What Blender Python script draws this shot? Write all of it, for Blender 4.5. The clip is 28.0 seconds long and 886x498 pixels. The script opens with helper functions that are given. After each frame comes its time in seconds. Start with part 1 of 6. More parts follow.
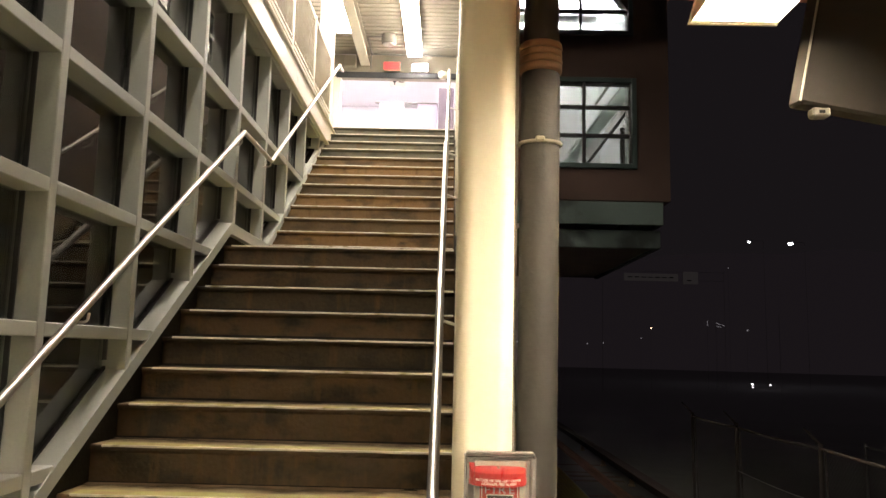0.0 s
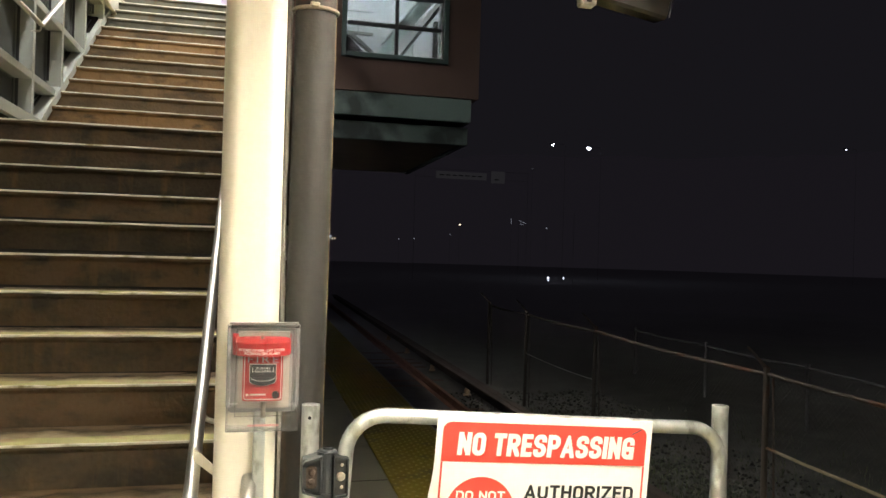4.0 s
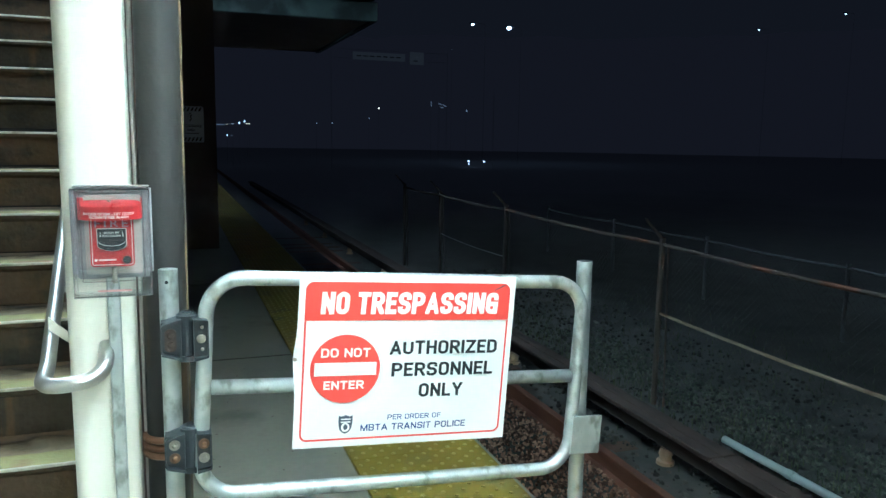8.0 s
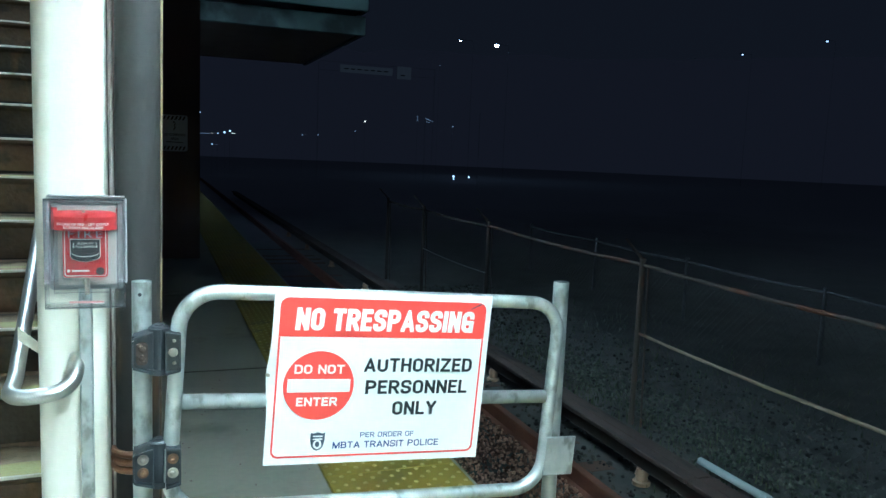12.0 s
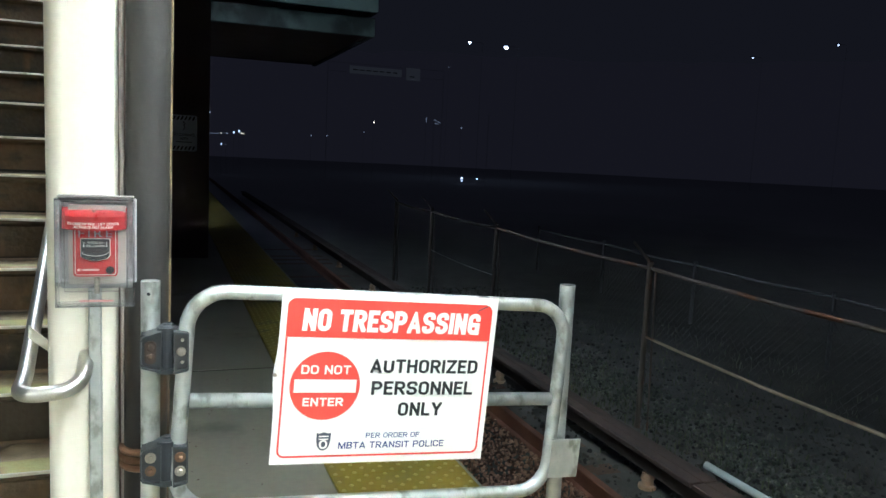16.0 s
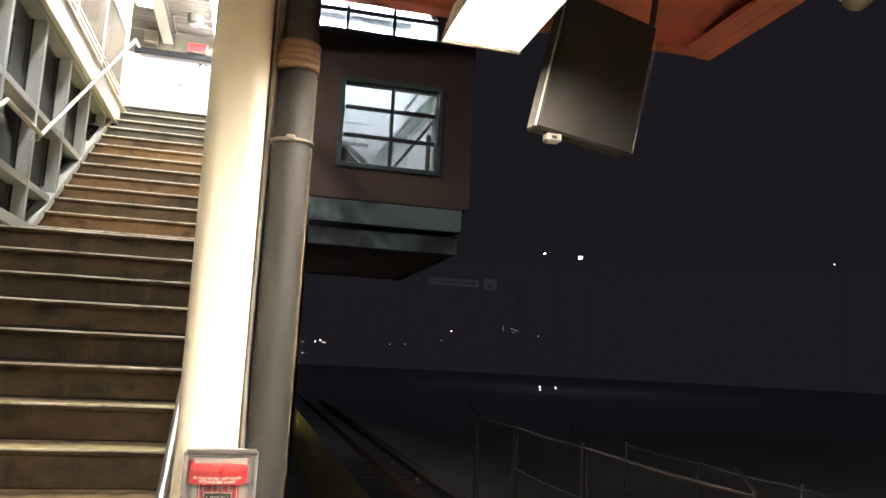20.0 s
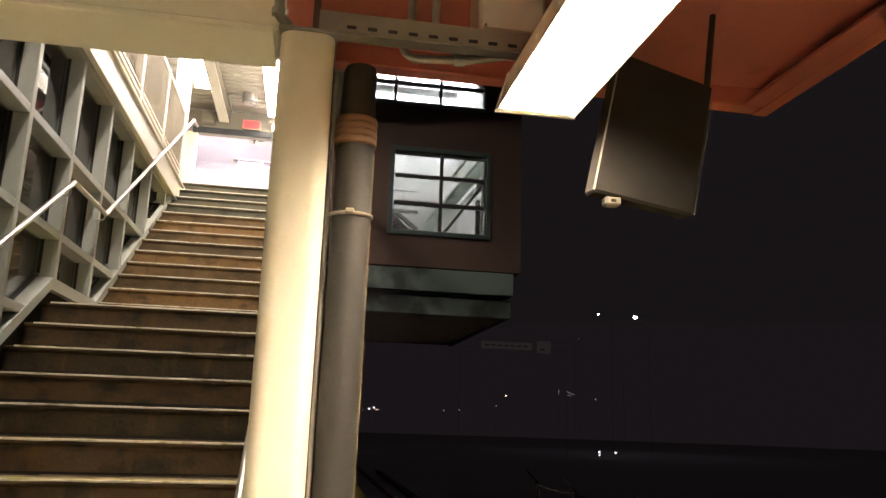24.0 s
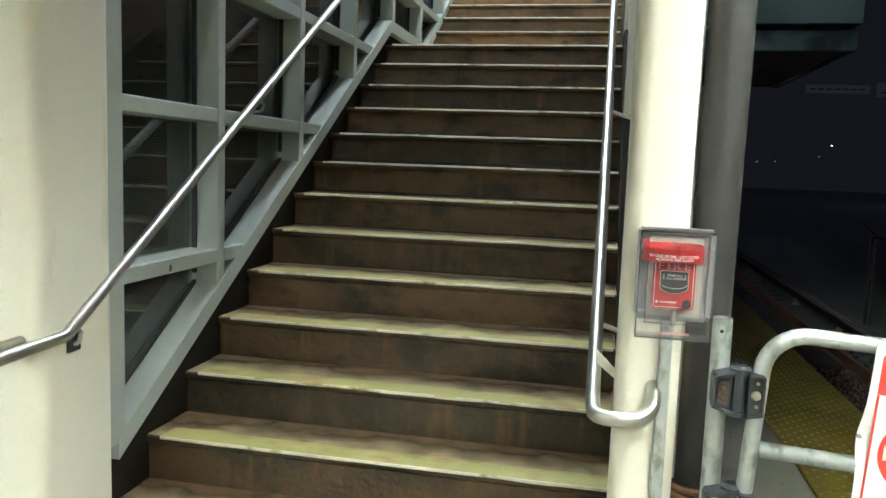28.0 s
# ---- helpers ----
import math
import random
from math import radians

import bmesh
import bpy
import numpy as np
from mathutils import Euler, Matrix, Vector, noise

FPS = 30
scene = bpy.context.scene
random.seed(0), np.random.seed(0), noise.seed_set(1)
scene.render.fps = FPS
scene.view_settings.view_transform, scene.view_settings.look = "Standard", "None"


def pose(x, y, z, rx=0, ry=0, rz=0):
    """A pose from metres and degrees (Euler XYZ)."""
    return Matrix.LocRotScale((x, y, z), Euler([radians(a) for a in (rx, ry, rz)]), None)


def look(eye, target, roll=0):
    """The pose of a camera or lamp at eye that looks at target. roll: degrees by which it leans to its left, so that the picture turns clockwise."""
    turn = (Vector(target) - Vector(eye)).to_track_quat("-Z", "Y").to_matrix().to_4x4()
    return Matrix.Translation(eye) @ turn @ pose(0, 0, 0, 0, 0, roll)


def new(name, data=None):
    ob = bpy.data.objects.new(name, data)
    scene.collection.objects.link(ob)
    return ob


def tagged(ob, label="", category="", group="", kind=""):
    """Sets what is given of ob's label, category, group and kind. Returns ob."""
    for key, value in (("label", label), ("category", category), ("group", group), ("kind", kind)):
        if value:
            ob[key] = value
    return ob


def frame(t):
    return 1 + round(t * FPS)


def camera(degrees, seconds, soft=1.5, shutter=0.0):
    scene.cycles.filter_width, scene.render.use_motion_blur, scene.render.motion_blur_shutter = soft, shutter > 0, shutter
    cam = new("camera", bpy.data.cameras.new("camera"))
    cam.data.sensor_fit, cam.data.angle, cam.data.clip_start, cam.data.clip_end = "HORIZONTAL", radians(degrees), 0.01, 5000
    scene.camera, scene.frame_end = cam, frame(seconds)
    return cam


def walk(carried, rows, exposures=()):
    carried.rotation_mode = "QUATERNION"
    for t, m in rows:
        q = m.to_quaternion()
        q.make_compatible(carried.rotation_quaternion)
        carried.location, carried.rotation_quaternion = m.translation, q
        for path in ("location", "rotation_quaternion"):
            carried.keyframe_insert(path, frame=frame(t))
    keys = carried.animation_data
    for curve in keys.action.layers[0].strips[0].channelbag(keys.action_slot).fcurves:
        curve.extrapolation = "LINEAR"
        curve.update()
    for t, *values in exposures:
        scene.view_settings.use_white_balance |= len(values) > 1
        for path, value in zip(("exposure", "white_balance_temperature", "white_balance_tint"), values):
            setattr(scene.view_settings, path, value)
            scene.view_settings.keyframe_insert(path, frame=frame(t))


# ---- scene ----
cam = camera(60.3, 28.0)
PATH = [
    (0, (0.082, -0.379, 1.548), (0.069, 1.603, 1.816), 1.3),
    (0.5, (0.094, -0.379, 1.539), (0.13, 1.608, 1.769), 1.5),
    (1, (0.107, -0.377, 1.538), (0.203, 1.61, 1.742), 1.6),
    (1.5, (0.123, -0.378, 1.537), (0.283, 1.606, 1.732), 1.9),
    (2, (0.141, -0.374, 1.529), (0.37, 1.606, 1.699), 1.9),
    (2.5, (0.159, -0.375, 1.518), (0.474, 1.596, 1.64), 2.0),
    (4.5, (0.215, -0.377, 1.484), (0.719, 1.559, 1.455), 1.5),
    (5, (0.229, -0.382, 1.475), (0.769, 1.542, 1.402), 1.4),
    (5.5, (0.247, -0.393, 1.463), (0.835, 1.515, 1.345), 0.9),
    (6, (0.263, -0.402, 1.454), (0.878, 1.494, 1.292), 0.7),
    (6.5, (0.288, -0.404, 1.443), (0.919, 1.482, 1.228), 0.6),
    (7, (0.312, -0.407, 1.435), (0.962, 1.467, 1.177), 0.9),
    (7.5, (0.338, -0.401, 1.43), (0.998, 1.467, 1.158), 1.1),
    (8, (0.364, -0.398, 1.425), (1.029, 1.467, 1.139), 0.9),
    (8.5, (0.375, -0.402, 1.429), (1.043, 1.462, 1.147), 1.1),
    (9, (0.376, -0.404, 1.434), (1.047, 1.46, 1.161), 1.3),
    (9.5, (0.375, -0.402, 1.435), (1.056, 1.46, 1.17), 1.7),
    (10, (0.379, -0.401, 1.436), (1.067, 1.459, 1.178), 1.8),
    (10.5, (0.38, -0.4, 1.439), (1.073, 1.459, 1.187), 1.9),
    (11, (0.379, -0.405, 1.436), (1.077, 1.452, 1.188), 2.0),
    (11.5, (0.377, -0.409, 1.436), (1.079, 1.447, 1.188), 2.2),
    (12, (0.379, -0.404, 1.436), (1.086, 1.451, 1.189), 2.4),
    (12.5, (0.38, -0.402, 1.436), (1.09, 1.452, 1.192), 2.4),
    (14.5, (0.378, -0.403, 1.433), (1.08, 1.454, 1.186), 2.6),
    (15, (0.377, -0.405, 1.431), (1.073, 1.453, 1.18), 2.7),
    (15.5, (0.377, -0.407, 1.434), (1.068, 1.453, 1.182), 2.8),
    (16, (0.378, -0.413, 1.439), (1.066, 1.449, 1.195), 2.8),
    (16.5, (0.371, -0.412, 1.44), (1.046, 1.455, 1.202), 2.9),
    (17, (0.368, -0.411, 1.44), (1.032, 1.462, 1.211), 3.1),
    (17.5, (0.36, -0.412, 1.454), (1.013, 1.467, 1.249), 3.3),
    (18, (0.346, -0.41, 1.467), (0.977, 1.483, 1.332), 3.6),
    (18.5, (0.323, -0.406, 1.489), (0.939, 1.496, 1.453), 3.5),
    (19, (0.296, -0.402, 1.513), (0.855, 1.517, 1.59), 3.4),
    (19.5, (0.283, -0.427, 1.537), (0.806, 1.493, 1.736), 2.7),
    (20, (0.266, -0.428, 1.552), (0.741, 1.494, 1.836), 2.8),
    (20.5, (0.259, -0.434, 1.556), (0.696, 1.487, 1.902), 2.7),
    (21, (0.256, -0.445, 1.566), (0.676, 1.469, 1.964), 2.3),
    (21.5, (0.245, -0.44, 1.57), (0.631, 1.471, 2.015), 2.2),
    (23.5, (0.246, -0.407, 1.57), (0.584, 1.512, 2.018), 1.7),
    (24, (0.241, -0.401, 1.571), (0.575, 1.521, 2.014), 1.8),
    (24.5, (0.226, -0.401, 1.569), (0.553, 1.522, 2.01), 1.8),
    (25, (0.185, -0.397, 1.561), (0.433, 1.541, 1.99), 2.1),
    (25.5, (0.137, -0.362, 1.547), (0.195, 1.605, 1.905), 2.4),
    (26, (0.1, -0.334, 1.518), (-0.048, 1.646, 1.765), 2.2),
    (26.5, (0.07, -0.317, 1.487), (-0.234, 1.659, 1.551), 2.1),
    (27, (0.056, -0.303, 1.462), (-0.309, 1.662, 1.393), 2.3),
    (27.5, (0.046, -0.305, 1.446), (-0.354, 1.649, 1.289), 2.1),
    (28, (0.04, -0.311, 1.435), (-0.357, 1.636, 1.214), 2.1),
]
# stops, white balance: the film's camera hunts between warm and cool as it looks at the gate
EXPOSURES = [(0.0, 0.1, 6960, 16), (1.0, 0.1, 6900, 16), (2.0, 0.1, 6900, 15), (4.5, 0.2, 5700, 10), (5.0, 0.28, 5495, 10), (6.0, 0.2, 5275, 7), (7.0, 0.16, 5520, 3), (8.0, 0.1, 4240, -6), (9.0, 0.1, 5010, 7), (10.0, 0.1, 4785, 6), (11.0, 0.1, 4000, -8), (12.0, 0.1, 4050, -7),
             (15.0, 0.1, 4508, 2), (16.0, 0.1, 4735, 5), (17.0, 0.1, 4310, -2), (18.0, 0.2, 4520, 0), (19.0, 0.36, 5565, 13), (20.0, 0.55, 5910, 16), (21.0, 0.5, 6435, 17), (24.0, 0.13, 6925, 18), (25.0, 0.0, 6870, 17), (26.0, -0.18, 7000, 15), (27.0, 0.03, 6700, 12), (28.0, 0.1, 5000, 0)]

walk(cam, [(t, look(eye, target, roll)) for t, eye, target, roll in PATH], EXPOSURES)

# ---- world: a clear night, almost black ----
world = bpy.data.worlds.new("night")
scene.world = world
world.use_nodes = True
bg = world.node_tree.nodes["Background"]
bg.inputs["Color"].default_value = (0.53, 0.46, 0.54, 1)
bg.inputs["Strength"].default_value = 0.0145


# ---- materials ----
def rgb(c):
    return (c[0], c[1], c[2], 1)


def surface(name, a, b, rough=0.6, metal=0.0, big=1.5, fine=40.0, bump=0.1, stain=None, stain_at=0.62, stain_scale=(3, 3, 3), spread=0.0, coat=0.0, island=False, spec=0.5):
    """Two colours mixed at two scales, a third as stains, fine relief."""
    m = bpy.data.materials.new(name)
    m.use_nodes = True
    n, l = m.node_tree.nodes, m.node_tree.links
    p = n["Principled BSDF"]
    geo = n.new("ShaderNodeNewGeometry")
    n1, n2 = n.new("ShaderNodeTexNoise"), n.new("ShaderNodeTexNoise")
    n1.inputs["Scale"].default_value, n1.inputs["Detail"].default_value = big, 5
    n2.inputs["Scale"].default_value, n2.inputs["Detail"].default_value = fine, 4
    l.new(geo.outputs["Position"], n1.inputs["Vector"])
    l.new(geo.outputs["Position"], n2.inputs["Vector"])
    add = n.new("ShaderNodeMath")
    add.operation = "MULTIPLY_ADD"
    l.new(n1.outputs["Fac"], add.inputs[0])
    add.inputs[1].default_value = 1.4
    sub = n.new("ShaderNodeMath")
    sub.operation = "MULTIPLY_ADD"
    l.new(n2.outputs["Fac"], sub.inputs[0])
    sub.inputs[1].default_value, sub.inputs[2].default_value = 0.7, -0.55
    l.new(sub.outputs[0], add.inputs[2])
    fac = add.outputs[0]
    if spread:
        info = n.new("ShaderNodeObjectInfo")
        chance = geo.outputs["Random Per Island"] if island else info.outputs["Random"]
        more = n.new("ShaderNodeMath")
        more.operation = "MULTIPLY_ADD"
        l.new(chance, more.inputs[0])
        more.inputs[1].default_value = spread
        more.inputs[2].default_value = -0.5 * spread
        tot = n.new("ShaderNodeMath")
        l.new(fac, tot.inputs[0])
        l.new(more.outputs[0], tot.inputs[1])
        fac = tot.outputs[0]
    mix = n.new("ShaderNodeMix")
    mix.data_type, mix.clamp_factor = "RGBA", True
    l.new(fac, mix.inputs[0])
    mix.inputs[6].default_value, mix.inputs[7].default_value = rgb(a), rgb(b)
    col = mix.outputs[2]
    if stain:
        mp = n.new("ShaderNodeMapping")
        mp.inputs["Scale"].default_value = stain_scale
        l.new(geo.outputs["Position"], mp.inputs["Vector"])
        n3 = n.new("ShaderNodeTexNoise")
        n3.inputs["Scale"].default_value, n3.inputs["Detail"].default_value = 1.0, 8
        l.new(mp.outputs[0], n3.inputs["Vector"])
        ramp = n.new("ShaderNodeMapRange")
        ramp.inputs["From Min"].default_value, ramp.inputs["From Max"].default_value = stain_at, stain_at + 0.12
        l.new(n3.outputs["Fac"], ramp.inputs["Value"])
        mix2 = n.new("ShaderNodeMix")
        mix2.data_type = "RGBA"
        l.new(ramp.outputs[0], mix2.inputs[0])
        l.new(col, mix2.inputs[6])
        mix2.inputs[7].default_value = rgb(stain)
        col = mix2.outputs[2]
    l.new(col, p.inputs["Base Color"])
    mr = n.new("ShaderNodeMapRange")
    mr.inputs["To Min"].default_value, mr.inputs["To Max"].default_value = max(0.03, rough - 0.12), min(1.0, rough + 0.12)
    l.new(n2.outputs["Fac"], mr.inputs["Value"])
    l.new(mr.outputs[0], p.inputs["Roughness"])
    p.inputs["Metallic"].default_value = metal
    p.inputs["Coat Weight"].default_value = coat
    p.inputs["Specular IOR Level"].default_value = spec
    if bump:
        bp = n.new("ShaderNodeBump")
        bp.inputs["Strength"].default_value, bp.inputs["Distance"].default_value = bump, 0.01
        l.new(n2.outputs["Fac"], bp.inputs["Height"])
        l.new(bp.outputs[0], p.inputs["Normal"])
    return m


def glowing(name, colour, strength):
    m = bpy.data.materials.new(name)
    m.use_nodes = True
    p = m.node_tree.nodes["Principled BSDF"]
    p.inputs["Base Color"].default_value = rgb(colour)
    p.inputs["Emission Color"].default_value = rgb(colour)
    p.inputs["Emission Strength"].default_value = strength
    return m


def glass(name, tint=(0.75, 0.8, 0.78), ior=1.5, rough=0.0, haze=0.0):
    m = bpy.data.materials.new(name)
    m.use_nodes = True
    n, l = m.node_tree.nodes, m.node_tree.links
    n.remove(n["Principled BSDF"])
    out = n["Material Output"]
    fr, tr, gl, mix = n.new("ShaderNodeFresnel"), n.new("ShaderNodeBsdfTransparent"), n.new("ShaderNodeBsdfGlossy"), n.new("ShaderNodeMixShader")
    fr.inputs["IOR"].default_value = ior
    tr.inputs["Color"].default_value = rgb(tint)
    gl.inputs["Roughness"].default_value = rough
    l.new(fr.outputs[0], mix.inputs[0])
    l.new(tr.outputs[0], mix.inputs[1])
    l.new(gl.outputs[0], mix.inputs[2])
    last = mix.outputs[0]
    if haze:
        milky, mix2 = n.new("ShaderNodeBsdfDiffuse"), n.new("ShaderNodeMixShader")
        milky.inputs["Color"].default_value = (0.8, 0.8, 0.78, 1)
        dust, geo, reach = n.new("ShaderNodeTexNoise"), n.new("ShaderNodeNewGeometry"), n.new("ShaderNodeMapRange")
        dust.inputs["Scale"].default_value, dust.inputs["Detail"].default_value = 3.5, 7
        reach.inputs["From Min"].default_value, reach.inputs["From Max"].default_value = 0.3, 0.7
        reach.inputs["To Min"].default_value, reach.inputs["To Max"].default_value = haze * 0.5, haze * 1.5
        l.new(geo.outputs["Position"], dust.inputs["Vector"])
        l.new(dust.outputs["Fac"], reach.inputs["Value"])
        l.new(reach.outputs[0], mix2.inputs[0])
        l.new(last, mix2.inputs[1])
        l.new(milky.outputs[0], mix2.inputs[2])
        last = mix2.outputs[0]
    l.new(last, out.inputs["Surface"])
    return m


CREAM = surface("cream_paint", (0.73, 0.69, 0.57), (0.79, 0.76, 0.65), 0.42, big=1.2, fine=90, bump=0.03, stain=(0.56, 0.5, 0.38), stain_at=0.67, stain_scale=(6, 6, 1.2))
FRAME = surface("frame_paint", (0.325, 0.345, 0.32), (0.42, 0.44, 0.41), 0.4, big=2, fine=80, bump=0.04, stain=(0.28, 0.27, 0.24), stain_at=0.64, stain_scale=(5, 5, 5))
def riser_material(name, dark, warm, blotch, soot, reach):
    """Dirty brown concrete: blotches, vertical run-off streaks, and a tone of its own for each step."""
    m = bpy.data.materials.new(name)
    m.use_nodes = True
    n, l = m.node_tree.nodes, m.node_tree.links
    p = n["Principled BSDF"]
    geo, info = n.new("ShaderNodeNewGeometry"), n.new("ShaderNodeObjectInfo")

    def cloud(scale, detail=5):
        mp, t = n.new("ShaderNodeMapping"), n.new("ShaderNodeTexNoise")
        mp.inputs["Scale"].default_value = scale
        t.inputs["Scale"].default_value, t.inputs["Detail"].default_value = 1.0, detail
        l.new(geo.outputs["Position"], mp.inputs["Vector"])
        l.new(mp.outputs[0], t.inputs["Vector"])
        return t.outputs["Fac"]

    def spread(value, lo, hi):
        r = n.new("ShaderNodeMapRange")
        r.inputs["From Min"].default_value, r.inputs["From Max"].default_value = lo, hi
        l.new(value, r.inputs["Value"])
        return r.outputs[0]

    def blend(fac, a, b):
        x = n.new("ShaderNodeMix")
        x.data_type, x.clamp_factor = "RGBA", True
        l.new(fac, x.inputs[0])
        for k, c in ((6, a), (7, b)):
            if isinstance(c, tuple):
                x.inputs[k].default_value = rgb(c)
            else:
                l.new(c, x.inputs[k])
        return x.outputs[2]

    tone = blend(info.outputs["Random"], dark, warm)
    blot = blend(spread(cloud((3.2, 3, 5), 8), 0.36, 0.5), blotch, tone)
    streak = blend(spread(cloud((17, 17, 2.2), 8), 0.55, 0.8), blot, (0.13, 0.075, 0.024))
    grime = blend(spread(cloud((4.5, 4.5, 9), 9), reach, reach + 0.2), streak, soot)
    l.new(grime, p.inputs["Base Color"])
    fine = cloud((45, 45, 45))
    l.new(spread(fine, 1.2, 0.0), p.inputs["Roughness"])
    bp = n.new("ShaderNodeBump")
    bp.inputs["Strength"].default_value, bp.inputs["Distance"].default_value = 0.3, 0.01
    l.new(fine, bp.inputs["Height"])
    l.new(bp.outputs[0], p.inputs["Normal"])
    return m


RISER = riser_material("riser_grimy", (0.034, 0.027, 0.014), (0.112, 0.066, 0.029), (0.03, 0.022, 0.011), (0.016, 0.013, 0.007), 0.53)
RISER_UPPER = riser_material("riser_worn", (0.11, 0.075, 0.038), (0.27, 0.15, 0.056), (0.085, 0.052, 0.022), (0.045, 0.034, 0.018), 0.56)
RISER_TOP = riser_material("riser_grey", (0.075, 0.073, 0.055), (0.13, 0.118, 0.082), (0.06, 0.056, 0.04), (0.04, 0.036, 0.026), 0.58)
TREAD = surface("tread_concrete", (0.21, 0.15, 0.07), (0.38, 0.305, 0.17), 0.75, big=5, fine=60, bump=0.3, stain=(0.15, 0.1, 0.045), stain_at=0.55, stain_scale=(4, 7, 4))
NOSING = surface("nosing_paint", (0.25, 0.23, 0.05), (0.42, 0.38, 0.12), 0.6, big=5, fine=70, bump=0.3, stain=(0.3, 0.19, 0.075), stain_at=0.53, stain_scale=(5, 10, 5))
# brown dirt, darkened for the shade at the riser's foot
DIRT_AND_SHADE = surface("dirt_and_riser_shade", (0.075, 0.045, 0.018), (0.17, 0.108, 0.046), 0.85, big=7, fine=60, bump=0.3, stain=(0.03, 0.022, 0.012), stain_at=0.54, stain_scale=(5, 9, 5))


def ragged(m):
    """Dirt, with the riser's shade painted in, that thins out unevenly towards the front of a tread."""
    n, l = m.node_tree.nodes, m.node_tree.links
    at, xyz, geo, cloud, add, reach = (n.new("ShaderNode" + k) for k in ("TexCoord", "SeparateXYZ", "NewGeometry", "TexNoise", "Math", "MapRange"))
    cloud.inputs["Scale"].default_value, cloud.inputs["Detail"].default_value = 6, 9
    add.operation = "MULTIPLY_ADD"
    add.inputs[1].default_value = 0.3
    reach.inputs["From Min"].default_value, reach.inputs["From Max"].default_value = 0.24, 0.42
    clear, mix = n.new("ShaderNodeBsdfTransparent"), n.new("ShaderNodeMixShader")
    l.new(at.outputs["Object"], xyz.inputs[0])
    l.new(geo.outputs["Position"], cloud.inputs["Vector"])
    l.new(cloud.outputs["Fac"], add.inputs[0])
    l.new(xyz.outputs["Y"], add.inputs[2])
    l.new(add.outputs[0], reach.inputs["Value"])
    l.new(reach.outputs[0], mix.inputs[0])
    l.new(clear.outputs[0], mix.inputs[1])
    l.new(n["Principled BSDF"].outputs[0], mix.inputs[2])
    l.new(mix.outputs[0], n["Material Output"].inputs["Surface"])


ragged(DIRT_AND_SHADE)
# pale worn edge, painted brighter for the highlight along each nosing
WORN_HIGHLIGHT = surface("worn_edge_highlight", (0.6, 0.56, 0.45), (0.8, 0.77, 0.66), 0.5, big=9, fine=90, bump=0.2, stain=(0.3, 0.26, 0.14), stain_at=0.56, stain_scale=(9, 9, 9))
STEELWHITE = surface("white_steel_paint", (0.7, 0.68, 0.6), (0.78, 0.76, 0.69), 0.4, big=1.2, fine=90, bump=0.03, stain=(0.5, 0.46, 0.38), stain_at=0.66, stain_scale=(4, 4, 4))
BEIGE = surface("beige_wall", (0.3, 0.27, 0.21), (0.36, 0.33, 0.26), 0.6, big=1.2, fine=60, bump=0.05)
GUARDWIRE = surface("guard_wire", (0.3, 0.265, 0.2), (0.4, 0.36, 0.28), 0.5, 0.3, big=4, fine=50, bump=0.0)
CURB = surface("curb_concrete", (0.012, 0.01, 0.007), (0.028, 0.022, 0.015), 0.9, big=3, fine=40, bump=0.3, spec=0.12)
STEEL = surface("stainless_steel", (0.52, 0.5, 0.46), (0.64, 0.62, 0.58), 0.36, 1.0, big=3, fine=150, bump=0.02)
GALV = surface("galvanised_steel", (0.4, 0.43, 0.42), (0.6, 0.62, 0.6), 0.5, 0.75, big=20, fine=60, bump=0.08, stain=(0.3, 0.31, 0.28), stain_at=0.53, stain_scale=(26, 26, 15))
PIPE = surface("pipe_iron", (0.02, 0.0185, 0.017), (0.034, 0.0315, 0.029), 0.65, 0.0, big=4, fine=60, bump=0.15, stain=(0.075, 0.047, 0.024), stain_at=0.62, stain_scale=(10, 10, 2), spec=0.4)
COPPER = surface("copper_band", (0.15, 0.08, 0.042), (0.23, 0.125, 0.07), 0.5, 0.3, big=6, fine=50, bump=0.08)
DARKPIPE = surface("pipe_wrap", (0.02, 0.016, 0.014), (0.04, 0.032, 0.028), 0.7, big=5, fine=50, bump=0.2)
HINGE = surface("hinge_black", (0.024, 0.027, 0.031), (0.05, 0.054, 0.06), 0.5, 0.3, big=8, fine=90, bump=0.1)
BOLT = surface("bolt_zinc", (0.26, 0.235, 0.19), (0.42, 0.39, 0.32), 0.6, 0.6, big=30, fine=120, bump=0.05)
WIRE = surface("mesh_wire", (0.024, 0.021, 0.017), (0.045, 0.037, 0.029), 0.7, 0.3, big=4, fine=50, bump=0.0)
RUST = surface("rust", (0.1, 0.055, 0.027), (0.19, 0.11, 0.055), 0.8, 0.1, big=8, fine=60, bump=0.3, stain=(0.06, 0.045, 0.03), stain_at=0.55, stain_scale=(10, 10, 6))
OCHRE = surface("ochre_rust", (0.1, 0.07, 0.034), (0.2, 0.15, 0.078), 0.8, 0.1, big=9, fine=60, bump=0.3, stain=(0.05, 0.04, 0.03), stain_at=0.5, stain_scale=(12, 12, 5))
RAILRUST = surface("rail_rust", (0.11, 0.045, 0.022), (0.2, 0.09, 0.045), 0.8, 0.1, big=3, fine=50, bump=0.3)
FENCE = surface("fence_steel", (0.06, 0.05, 0.037), (0.11, 0.086, 0.062), 0.7, 0.2, big=4, fine=50, bump=0.15, stain=(0.14, 0.06, 0.026), stain_at=0.52, stain_scale=(3, 3, 3))
